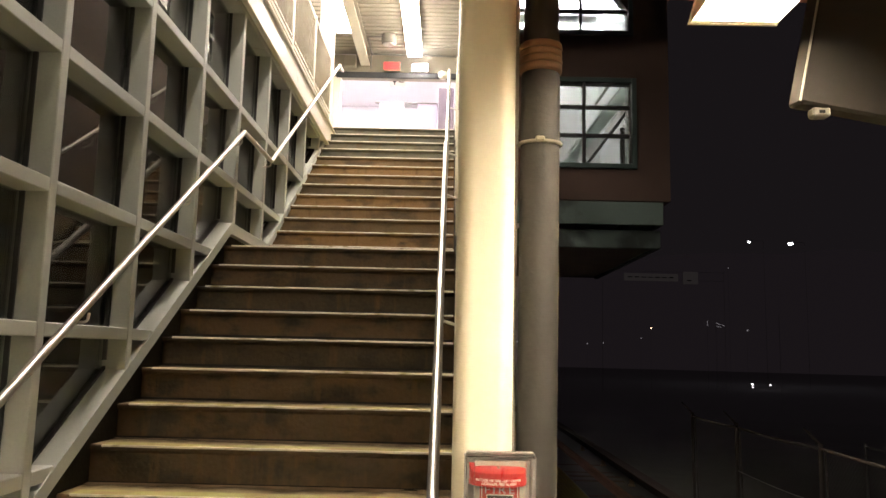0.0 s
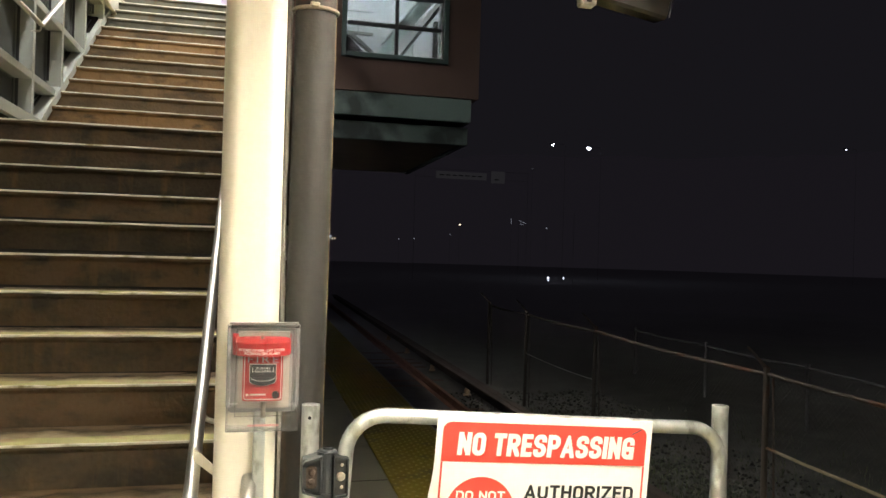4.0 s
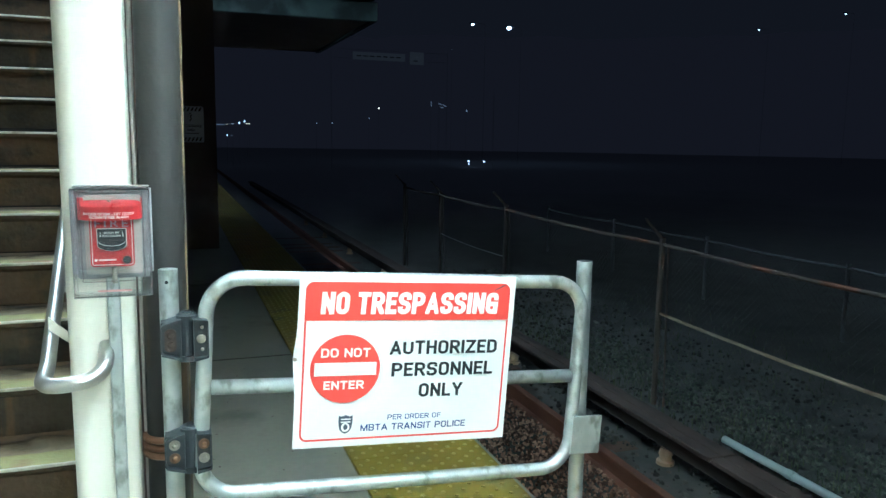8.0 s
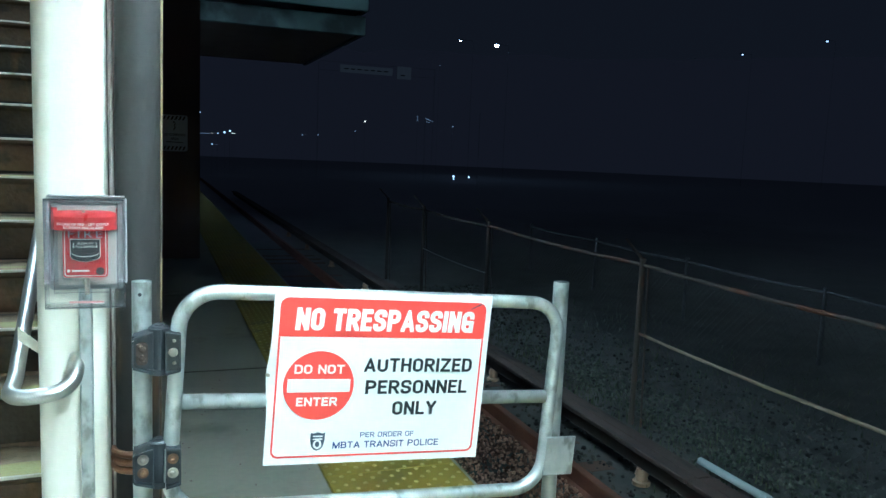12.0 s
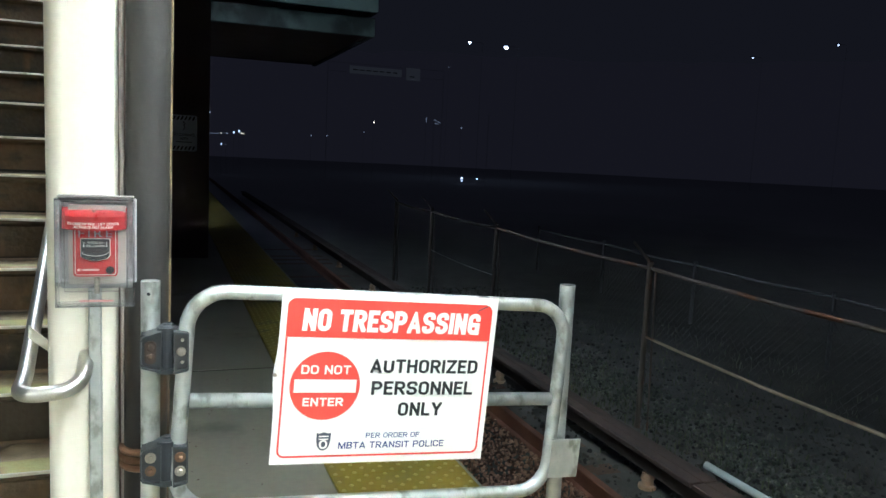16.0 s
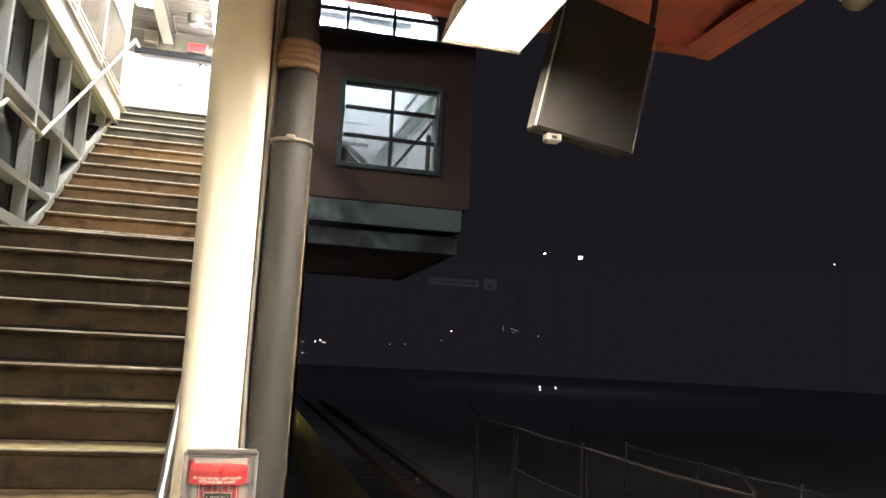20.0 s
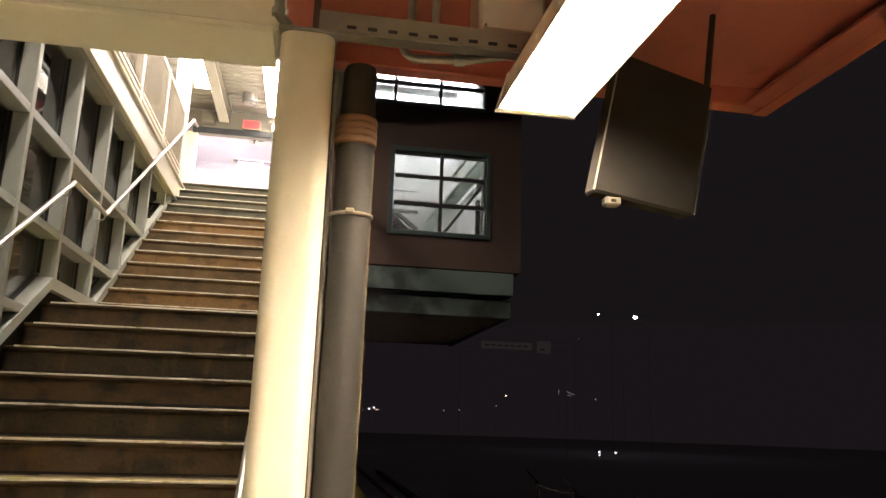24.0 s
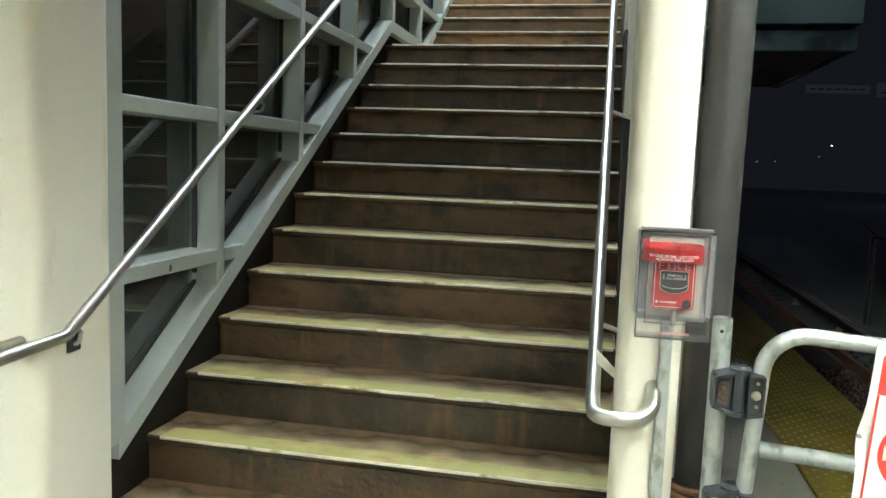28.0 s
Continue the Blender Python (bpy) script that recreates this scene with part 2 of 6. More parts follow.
FENCERAIL = surface("fence_rail_zinc", (0.17, 0.135, 0.075), (0.3, 0.245, 0.15), 0.65, 0.0, big=4, fine=50, bump=0.15, stain=(0.13, 0.075, 0.036), stain_at=0.56, stain_scale=(4, 3, 4))
LOWFENCE = surface("low_fence_zinc", (0.055, 0.055, 0.055), (0.11, 0.108, 0.105), 0.6, 0.3, big=4, fine=50, bump=0.1)
# fence steel darkened for its dimly lit far end; serves the power rail too
DARKENED_STEEL = surface("darkened_steel", (0.022, 0.019, 0.015), (0.045, 0.034, 0.026), 0.8, 0.2, big=4, fine=50, bump=0.15)
WHITE = surface("sign_white", (0.76, 0.76, 0.74), (0.82, 0.82, 0.8), 0.35, big=4, fine=60, bump=0.02)
RED = surface("sign_red", (0.62, 0.05, 0.035), (0.68, 0.07, 0.05), 0.4, big=4, fine=60, bump=0.02)
INK = surface("sign_black", (0.012, 0.012, 0.014), (0.02, 0.02, 0.022), 0.85, big=4, fine=60, bump=0.0)
BLUE = surface("sign_blue", (0.03, 0.045, 0.17), (0.04, 0.06, 0.2), 0.5, big=4, fine=60, bump=0.0)
BADGE = surface("badge_grey", (0.05, 0.06, 0.08), (0.07, 0.08, 0.11), 0.5, big=4, fine=60, bump=0.0)
ALARM = surface("alarm_red", (0.36, 0.012, 0.014), (0.43, 0.02, 0.02), 0.3, big=10, fine=60, bump=0.02, coat=0.3)
GREYPLASTIC = surface("grey_plastic", (0.2, 0.19, 0.17), (0.26, 0.25, 0.23), 0.45, big=10, fine=60, bump=0.02)
CREAMPLASTIC = surface("beige_plastic", (0.4, 0.37, 0.33), (0.47, 0.44, 0.4), 0.45, big=10, fine=60, bump=0.02)
PALEPLASTIC = surface("pale_plastic", (0.27, 0.26, 0.27), (0.34, 0.33, 0.34), 0.45, big=10, fine=60, bump=0.02)
CLEAR = glass("clear_cover", (0.94, 0.94, 0.94), 1.4, 0.02, 0.015)
PINK = surface("faded_red", (0.5, 0.22, 0.2), (0.58, 0.3, 0.28), 0.5, big=10, fine=60, bump=0.0)
PANE = glass("window_glass", (0.6, 0.66, 0.62), 2.0, haze=0.032)
TINTED = glass("tinted_glass", (0.42, 0.45, 0.44), 1.5)
SLAB = surface("platform_concrete", (0.21, 0.2, 0.158), (0.3, 0.285, 0.23), 0.85, big=0.9, fine=30, bump=0.2, stain=(0.155, 0.146, 0.115), stain_at=0.56, stain_scale=(1.6, 1.6, 1))
TACTILE = surface("tactile_yellow", (0.21, 0.16, 0.012), (0.31, 0.24, 0.02), 0.75, big=3, fine=50, bump=0.1, stain=(0.19, 0.16, 0.04), stain_at=0.54, stain_scale=(4, 4, 4), spread=0.4)
DOME = surface("tactile_dome", (0.32, 0.26, 0.07), (0.42, 0.35, 0.12), 0.7, big=3, fine=50, bump=0.05)
BALLAST = surface("ballast", (0.08, 0.047, 0.03), (0.33, 0.205, 0.135), 0.9, big=9, fine=30, bump=0.6, spread=1.6, island=True)
GRAVEL = surface("gravel", (0.016, 0.016, 0.013), (0.085, 0.08, 0.063), 0.95, big=4, fine=30, bump=0.6, spread=1.6, island=True)
MOSS = surface("mossy_stone", (0.03, 0.035, 0.024), (0.115, 0.125, 0.088), 0.95, big=3, fine=30, bump=0.3, spread=1.5, island=True)
WEED = surface("weed_green", (0.03, 0.042, 0.016), (0.085, 0.095, 0.04), 0.8, big=3, fine=30, bump=0.0, spread=1.5, island=True)
GROUND = surface("ground_dirt", (0.036, 0.037, 0.03), (0.094, 0.092, 0.075), 0.95, big=2, fine=25, bump=0.25, stain=(0.085, 0.085, 0.068), stain_at=0.62, stain_scale=(5, 5, 5))


def lighten_far_ground(m):
    """Far from the track the dirt's colour is lightened towards the night sky's tone, with a ragged edge."""
    n, l = m.node_tree.nodes, m.node_tree.links
    p = n["Principled BSDF"]
    old = p.inputs["Base Color"].links[0].from_socket
    geo, sep, t = n.new("ShaderNodeNewGeometry"), n.new("ShaderNodeSeparateXYZ"), n.new("ShaderNodeTexNoise")
    t.inputs["Scale"].default_value, t.inputs["Detail"].default_value = 0.25, 8
    l.new(geo.outputs["Position"], sep.inputs[0])
    l.new(geo.outputs["Position"], t.inputs["Vector"])
    out = []
    for axis, lo, hi in (("X", 10.0, 42.0), ("Y", 15.0, 46.0)):
        r = n.new("ShaderNodeMapRange")
        r.inputs["From Min"].default_value, r.inputs["From Max"].default_value = lo, hi
        l.new(sep.outputs[axis], r.inputs["Value"])
        out.append(r.outputs[0])
    top, add = n.new("ShaderNodeMath"), n.new("ShaderNodeMath")
    top.operation, add.operation = "MAXIMUM", "MULTIPLY_ADD"
    l.new(out[0], top.inputs[0])
    l.new(out[1], top.inputs[1])
    l.new(t.outputs["Fac"], add.inputs[0])
    l.new(top.outputs[0], add.inputs[1])
    l.new(top.outputs[0], add.inputs[2])
    mix = n.new("ShaderNodeMix")
    mix.data_type, mix.clamp_factor = "RGBA", True
    l.new(add.outputs[0], mix.inputs[0])
    l.new(old, mix.inputs[6])
    mix.inputs[7].default_value = (0.4, 0.39, 0.4, 1)
    l.new(mix.outputs[2], p.inputs["Base Color"])


lighten_far_ground(GROUND)
TIE = surface("tie_wood", (0.05, 0.03, 0.018), (0.1, 0.06, 0.035), 0.9, big=3, fine=60, bump=0.4)
COVER = surface("cover_board", (0.032, 0.022, 0.016), (0.075, 0.052, 0.037), 0.9, big=3, fine=60, bump=0.4, stain=(0.02, 0.015, 0.011), stain_at=0.55, stain_scale=(8, 1, 8))
CERAMIC = surface("insulator", (0.3, 0.2, 0.11), (0.42, 0.3, 0.18), 0.45, big=12, fine=50, bump=0.05)
PVC = surface("pale_pipe", (0.4, 0.46, 0.42), (0.5, 0.55, 0.5), 0.5, big=6, fine=50, bump=0.05)
CANOPY = surface("canopy_red", (0.48, 0.14, 0.1), (0.58, 0.175, 0.125), 0.5, big=1.5, fine=40, bump=0.08, stain=(0.3, 0.08, 0.055), stain_at=0.6, stain_scale=(3, 3, 3))
SCREEN = surface("dark_screen", (0.026, 0.024, 0.023), (0.036, 0.033, 0.031), 0.85, big=3, fine=40, bump=0.02, spec=0.12)
BROWN = surface("facade_brown", (0.052, 0.03, 0.022), (0.078, 0.046, 0.035), 0.85, big=1, fine=20, bump=0.2)
# the dark blotches are painted in for shadows that fall on the fascia
GREEN = surface("soffit_green", (0.085, 0.12, 0.108), (0.12, 0.16, 0.145), 0.5, big=1, fine=30, bump=0.06, stain=(0.022, 0.03, 0.028), stain_at=0.5, stain_scale=(1.2, 1, 1))
PALEGREEN = surface("pale_green_steel", (0.5, 0.62, 0.58), (0.58, 0.7, 0.66), 0.4, big=1, fine=30, bump=0.03)
TEAL = surface("window_teal", (0.03, 0.05, 0.046), (0.05, 0.075, 0.07), 0.45, big=2, fine=50, bump=0.03)
BLACKBAR = surface("bar_black", (0.015, 0.016, 0.016), (0.03, 0.03, 0.03), 0.5, big=4, fine=50, bump=0.02)
PLASTER = surface("white_wall", (0.72, 0.7, 0.72), (0.8, 0.78, 0.8), 0.6, big=1, fine=30, bump=0.03)
SLATE = surface("slate_panel", (0.14, 0.11, 0.13), (0.18, 0.15, 0.17), 0.5, big=1, fine=30, bump=0.03)
LILAC = surface("lilac_panel", (0.34, 0.28, 0.35), (0.4, 0.33, 0.41), 0.5, big=1, fine=30, bump=0.03)
DECK = surface("ceiling_deck", (0.25, 0.23, 0.19), (0.31, 0.285, 0.235), 0.6, big=1, fine=30, bump=0.04)
DARKWALL = surface("dark_brick", (0.08, 0.055, 0.045), (0.13, 0.09, 0.072), 0.85, big=2, fine=30, bump=0.4)
POLE = surface("far_pole", (0.05, 0.05, 0.055), (0.08, 0.08, 0.085), 0.8, big=1, fine=10, bump=0.0)
CONCRETE = surface("overpass_concrete", (0.4, 0.39, 0.39), (0.52, 0.51, 0.5), 0.9, big=0.3, fine=5, bump=0.2)
TUBE_LIGHT = glowing("lamp_diffuser", (1.0, 0.88, 0.66), 112)
ADDED_LOUVER = surface("added_louver_white", (0.84, 0.83, 0.8), (0.88, 0.87, 0.84), 0.5, big=4, fine=60, bump=0.0)
STAIR_LIGHT = glowing("stair_lamp_diffuser", (1.0, 0.93, 0.8), 60)
LOBBY_LIGHT = glowing("lobby_lamp_diffuser", (0.95, 0.93, 1.0), 85)
HALL_LIGHT = glowing("hall_lamp_diffuser", (0.93, 0.95, 1.0), 2600)
EXIT_RED = glowing("exit_red", (1.0, 0.05, 0.05), 1.2)
FAR_WHITE = glowing("far_lamp_white", (0.9, 0.93, 1.0), 45)
FAR_DIM = glowing("far_lamp_dim", (0.9, 0.9, 1.0), 1.8)
FAR_FAINT = glowing("far_lamp_faint", (0.9, 0.9, 1.0), 0.16)
FAR_WARM = glowing("far_lamp_warm", (1.0, 0.75, 0.5), 1.8)
# the ridge's own glow, a stand-in for night haze
RIDGE = glowing("ridge_glow", (0.53, 0.46, 0.53), 0.0096)
# glow added so that the boards stand out from the night
FAR_SIGN = glowing("far_sign_glow", (0.6, 0.56, 0.55), 0.019)


# ---- builders ----
def thing(name, label, category, group="", kind="", at=(0, 0, 0)):
    """An Empty at the thing's base that parents its parts."""
    ob = new(name)
    ob.location = at
    ob.empty_display_size = 0.1
    return tagged(ob, label, category, group, kind)


def part(name, bm, material, parent=None, label="", smooth=False, at=None):
    """One bmesh as one mesh object under a thing or a part. Coordinates are the world's."""
    me = bpy.data.meshes.new(name)
    bmesh.ops.recalc_face_normals(bm, faces=bm.faces)
    if smooth:
        for f in bm.faces:
            f.smooth = True
    bm.to_mesh(me)
    bm.free()
    me.materials.append(material)
    ob = new(name, me)
    if parent:
        ob.parent = parent
        top = Vector((0, 0, 0))
        q = parent
        while q:
            top += q.location
            q = q.parent
        ob.location = -top
        if at:
            ob.location = Vector(at) - top
    elif at:
        ob.location = at
    if label:
        ob["label"] = label
    return ob


def box(x0, x1, y0, y1, z0, z1, bevel=0.0, bm=None, seg=1):
    b = bmesh.new()
    bmesh.ops.create_cube(b, size=1, matrix=Matrix.Translation(((x0 + x1) / 2, (y0 + y1) / 2, (z0 + z1) / 2)) @ Matrix.Diagonal((abs(x1 - x0), abs(y1 - y0), abs(z1 - z0), 1)))
    if bevel:
        bmesh.ops.bevel(b, geom=b.edges[:], offset=bevel, segments=seg, profile=0.5, affect="EDGES")
    return join(bm, b)


def join(bm, b):
    if bm is None:
        return b
    me = bpy.data.meshes.new("tmp")
    b.to_mesh(me)
    b.free()
    bm.from_mesh(me)
    bpy.data.meshes.remove(me)
    return bm


def turn(bm, m):
    bmesh.ops.transform(bm, matrix=m, verts=bm.verts)
    return bm


def arc(points, radius, steps=6):
    """Rounds the corners of a line of points."""
    pts = [Vector(p) for p in points]
    out = [pts[0]]
    for a, b, c in zip(pts, pts[1:], pts[2:]):
        u, w = (a - b).normalized(), (c - b).normalized()
        ang = u.angle(w)
        if ang > 3.05:
            out.append(b)
            continue
        d = min(radius / math.tan(ang / 2), (a - b).length * 0.49, (c - b).length * 0.49)
        r = d * math.tan(ang / 2)
        mid = (u + w).normalized()
        centre = b + mid * (r / math.sin(ang / 2))
        s, e = b + u * d - centre, b + w * d - centre
        axis, sweep = s.cross(e).normalized(), s.angle(e)
        for i in range(steps + 1):
            out.append(centre + Matrix.Rotation(sweep * i / steps, 3, axis) @ s)
    out.append(pts[-1])
    return out


def tube(points, r, seg=12, closed=False, caps=True, bm=None):
    pts = [Vector(p) for p in points]
    b = bmesh.new()
    n = len(pts)
    rings = []
    ref = None
    for i, p in enumerate(pts):
        if closed:
            d = (pts[(i + 1) % n] - pts[i - 1]).normalized()
        else:
            d = (pts[min(i + 1, n - 1)] - pts[max(i - 1, 0)]).normalized()
        if ref is None:
            ref = d.orthogonal().normalized()
        u = (ref - d * ref.dot(d)).normalized()
        ref = u
        v = d.cross(u)
        rr = r[i] if isinstance(r, (list, tuple)) else r
        rings.append([b.verts.new(p + (u * math.cos(2 * math.pi * k / seg) + v * math.sin(2 * math.pi * k / seg)) * rr) for k in range(seg)])
    for i in range(n if closed else n - 1):
        a, c = rings[i], rings[(i + 1) % n]
        for k in range(seg):
            b.faces.new((a[k], a[(k + 1) % seg], c[(k + 1) % seg], c[k]))
    if caps and not closed:
        b.faces.new(rings[0])
        b.faces.new(rings[-1])
    return join(bm, b)


def prism(profile, axis, a, b_, bm=None, bevel=0.0):
    """A closed 2D profile pushed along an axis from a to b_. axis x: profile is (y, z); y: (x, z); z: (x, y)."""
    b = bmesh.new()

    def at(p, s):
        return {"x": (s, p[0], p[1]), "y": (p[0], s, p[1]), "z": (p[0], p[1], s)}[axis]

    lo, hi = [b.verts.new(at(p, a)) for p in profile], [b.verts.new(at(p, b_)) for p in profile]
    n = len(profile)
    b.faces.new(lo)
    b.faces.new(hi)
    for i in range(n):
        b.faces.new((lo[i], lo[(i + 1) % n], hi[(i + 1) % n], hi[i]))
    if bevel:
        bmesh.ops.bevel(b, geom=b.edges[:], offset=bevel, segments=1, affect="EDGES")
    return join(bm, b)


def rounded(x0, x1, y0, y1, r, steps=6):
    """A rounded rectangle, as a profile."""
    out = []
    for cx, cy, a in ((x1 - r, y1 - r, 0), (x0 + r, y1 - r, 90), (x0 + r, y0 + r, 180), (x1 - r, y0 + r, 270)):
        for i in range(steps + 1):
            t = radians(a + 90 * i / steps)
            out.append((cx + r * math.cos(t), cy + r * math.sin(t)))
    return out


def smooth_sides(ob, angle=35):
    for f in ob.data.polygons:
        f.use_smooth = True
    ob.data.set_sharp_from_angle(angle=radians(angle))
    return ob


def lettering(text, cx, cz, width, height, y, material, parent, bold=0.0, fat=0.0, space=1.0):
    """Raised letters on an upright face that looks towards -y, fitted to a width and a height."""
    cu = bpy.data.curves.new("text", "FONT")
    cu.body, cu.size, cu.offset, cu.extrude, cu.resolution_u = text, 1.0, bold, 0.0, 3
    cu.space_character = space
    cu.align_x, cu.align_y = "CENTER", "CENTER"
    tmp = bpy.data.objects.new("text", cu)
    scene.collection.objects.link(tmp)
    me = bpy.data.meshes.new_from_object(tmp.evaluated_get(bpy.context.evaluated_depsgraph_get()))
    bpy.data.objects.remove(tmp)
    xs, ys = [v.co.x for v in me.vertices], [v.co.y for v in me.vertices]
    sx, sy = width / (max(xs) - min(xs)), height / (max(ys) - min(ys))
    mx, my = (max(xs) + min(xs)) / 2, (max(ys) + min(ys)) / 2
    for v in me.vertices:
        v.co = Vector((cx + (v.co.x - mx) * sx, y, cz + (v.co.y - my) * sy))
    b = bmesh.new()
    b.from_mesh(me)
    if fat:
        for k, (dx, dz) in enumerate(((-1, 0), (1, 0), (-0.8, 0.4), (0.8, 0.4), (-0.8, -0.4), (0.8, -0.4))):
            me2 = me.copy()
            me2.transform(Matrix.Translation((dx * fat, 0.0002 * (k + 1), dz * fat)))
            b.from_mesh(me2)
            bpy.data.meshes.remove(me2)
    bpy.data.meshes.remove(me)
    return part("lettering", b, material, parent)


# ---- ground, platform, track ----
R, G, Y0 = 0.178, 0.28, 5.35          # riser, going, front edge of the landing
LAND, TOP = 13 * R, 26 * R
Y1 = 6.58                             # first riser of the upper flight
YT = Y1 + 12 * G                      # top nosing
EDGE = 1.73                           # platform edge
BED = -1.22

b = bmesh.new()
bmesh.ops.create_grid(b, x_segments=60, y_segments=60, size=400)
for v in b.verts:
    v.co.z = BED - 0.02 + 0.05 * noise.noise(v.co * 0.05)
tagged(part("ground", b, GROUND), "dark dirt and weeds beside the tracks at night", "ground", kind="structure")

platform = thing("platform", "worn grey concrete station platform with sawn joints", "platform", kind="structure")
JOINTS = [-9.0, -6.0, -3.0, 0.9, 4.54, 7.2, 10.35, 13.5, 19.5, 25.5, 31.5, 40.0]
for a, c in zip(JOINTS, JOINTS[1:]):
    b = box(-6.0, EDGE - 0.66, a + 0.011, c - 0.011, -0.14, 0.0, 0.0015)
    part("slab", b, SLAB, platform)
    part("joint", box(-6.0, EDGE - 0.66, a - 0.0105, a + 0.0105, -0.12, -0.003), CURB, platform, "dark joint filler")
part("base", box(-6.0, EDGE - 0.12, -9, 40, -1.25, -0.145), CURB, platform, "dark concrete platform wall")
part("edge_beam", box(EDGE - 0.655, EDGE, -9, 40, -0.2, -0.02, 0.008), SLAB, platform)

# tactile warning tiles along the edge, each with its own domes
b = box(-0.305, 0.305, -0.302, 0.302, -0.016, 0.0, 0.003)
for i in range(14):
    for j in range(7):
        cx, cy = -0.283 + 0.0436 * i, -0.283 + 0.0872 * j + 0.0436 * (i % 2)
        lo = [b.verts.new((cx + 0.011 * math.cos(k * math.pi / 4), cy + 0.011 * math.sin(k * math.pi / 4), 0)) for k in range(8)]
        hi = [b.verts.new((cx + 0.007 * math.cos(k * math.pi / 4), cy + 0.007 * math.sin(k * math.pi / 4), 0.005)) for k in range(8)]
        b.faces.new(hi).material_index = 1
        for k in range(8):
            b.faces.new((lo[k], lo[(k + 1) % 8], hi[(k + 1) % 8], hi[k])).material_index = 1
tactile = thing("tactile_strip", "yellow tactile warning strip with raised domes along the platform edge", "tactile paving", kind="structure")
first = part("tile", b, TACTILE, tactile, at=(EDGE - 0.345, -2.4 - 0.608 * 10, 0.0))
first.data.materials.append(DOME)
for i in range(-9, 56):
    t = first.copy()
    scene.collection.objects.link(t)
    t.location = (EDGE - 0.345, -2.4 + 0.608 * i, random.uniform(-0.002, 0.002))


def rail_track(x_far, name, y0=-8.0, y1=60.0):
    """One track: ties, two running rails, a cover board over the third rail on insulators."""
    prof = [(-0.07, 0), (0.07, 0), (0.07, 0.012), (0.012, 0.03), (0.012, 0.125), (0.037, 0.135), (0.037, 0.165), (0.03, 0.172), (-0.03, 0.172), (-0.037, 0.165), (-0.037, 0.135), (-0.012, 0.125), (-0.012, 0.03), (-0.07, 0.012)]
    tr = thing(name, "rusty running rails on timber ties in ballast", "railway track", kind="structure")
    for x in (x_far, x_far - 1.505):
        part("running_rail", prism([(x + p[0], -1.235 + p[1]) for p in prof], "y", y0, y1), RAILRUST, tr, "rusty steel rail")
    tie0 = part("tie", box(-1.3, 1.3, -0.11, 0.11, -0.17, 0.0, 0.012), TIE, tr, at=(x_far - 0.75, y0 + 0.3, -1.236))
    for i in range(1, 60):
        t = tie0.copy()
        scene.collection.objects.link(t)
        t.location = (x_far - 0.75 + random.uniform(-0.03, 0.03), y0 + 0.3 + 0.61 * i, -1.236 + random.uniform(-0.012, 0.006))
    return tr


rail_track(3.62, "track")

third = thing("third_rail", "weathered timber cover board over the third rail on pale insulators", "third rail", kind="structure")
prof = [(4.1, -1.1), (4.26, -1.1), (4.26, -1.0), (4.1, -1.0)]
part("power_rail", prism([(4.14, -1.08), (4.2, -1.08), (4.19, -0.98), (4.15, -0.98)], "y", -8, 40), DARKENED_STEEL, third)
for a in range(-8, 40, 4):
    part("cover_board", box(4.06, 4.172, a + 0.01, a + 3.99, -0.93, -0.89, 0.006), COVER, third)
    part("cover_board", box(4.178, 4.29, a + 0.01, a + 3.99, -0.93, -0.892, 0.006), COVER, third)
    part("side_board", box(4.29, 4.325, a + 0.01, a + 3.99, -1.05, -0.9, 0.005), COVER, third)
b = tube([(0, 0, 0), (0, 0, 0.03), (0, 0, 0.035), (0, 0, 0.08), (0, 0, 0.085), (0, 0, 0.14)], [0.075, 0.075, 0.05, 0.05, 0.06, 0.045], 14)
ins0 = part("insulator", b, CERAMIC, third, "pale ceramic insulator", smooth=False, at=(4.17, 1.67, -1.23))
for i in range(1, 8):
    t = ins0.copy()
    scene.collection.objects.link(t)
    t.location = (4.17, 1.67 + 3.0 * i, -1.23)

# ballast stones, uncountable: one object
stones = []
for s in range(3):
    bb = bmesh.new()
    bmesh.ops.create_icosphere(bb, subdivisions=1, radius=1)
    for v in bb.verts:
        v.co *= 0.75 + 0.5 * random.random()
    stones.append(([v.co.copy() for v in bb.verts], [[v.index for v in f.verts] for f in bb.faces]))
    bb.free()


def scatter(name, n, region, size, material, label, category, z=BED):
    vs, fs = [], []
    for i in range(n):
        x, y = random.uniform(region[0], region[1]), region[2] + (region[3] - region[2]) * random.random() ** 1.6
        base, faces = random.choice(stones)
        s = random.uniform(*size)
        m = Matrix.Translation((x, y, z + s * 0.3)) @ Euler((random.random() * 6, random.random() * 6, random.random() * 6)).to_matrix().to_4x4() @ Matrix.Diagonal((s, s * random.uniform(0.6, 1), s * random.uniform(0.5, 0.9), 1))
        k = len(vs)
        vs += [m @ v for v in base]
        fs += [[k + q for q in f] for f in faces]
    me = bpy.data.meshes.new(name)
    me.from_pydata(vs, [], fs)
    me.materials.append(material)
    return tagged(new(name, me), label, category, kind="stuff")


scatter("ballast", 26000, (1.75, 3.56, 1.0, 11.0), (0.009, 0.024), BALLAST, "loose reddish brown crushed-stone ballast between the rails", "ballast")
scatter("ballast", 9000, (1.75, 3.56, 1.0, -7.0), (0.012, 0.03), BALLAST, "loose brown crushed-stone ballast along the platform", "ballast")
scatter("gravel", 6000, (3.7, 7.0, 1.5, 14.0), (0.01, 0.035), GRAVEL, "dark gravel and dirt beside the track", "gravel", BED - 0.02)
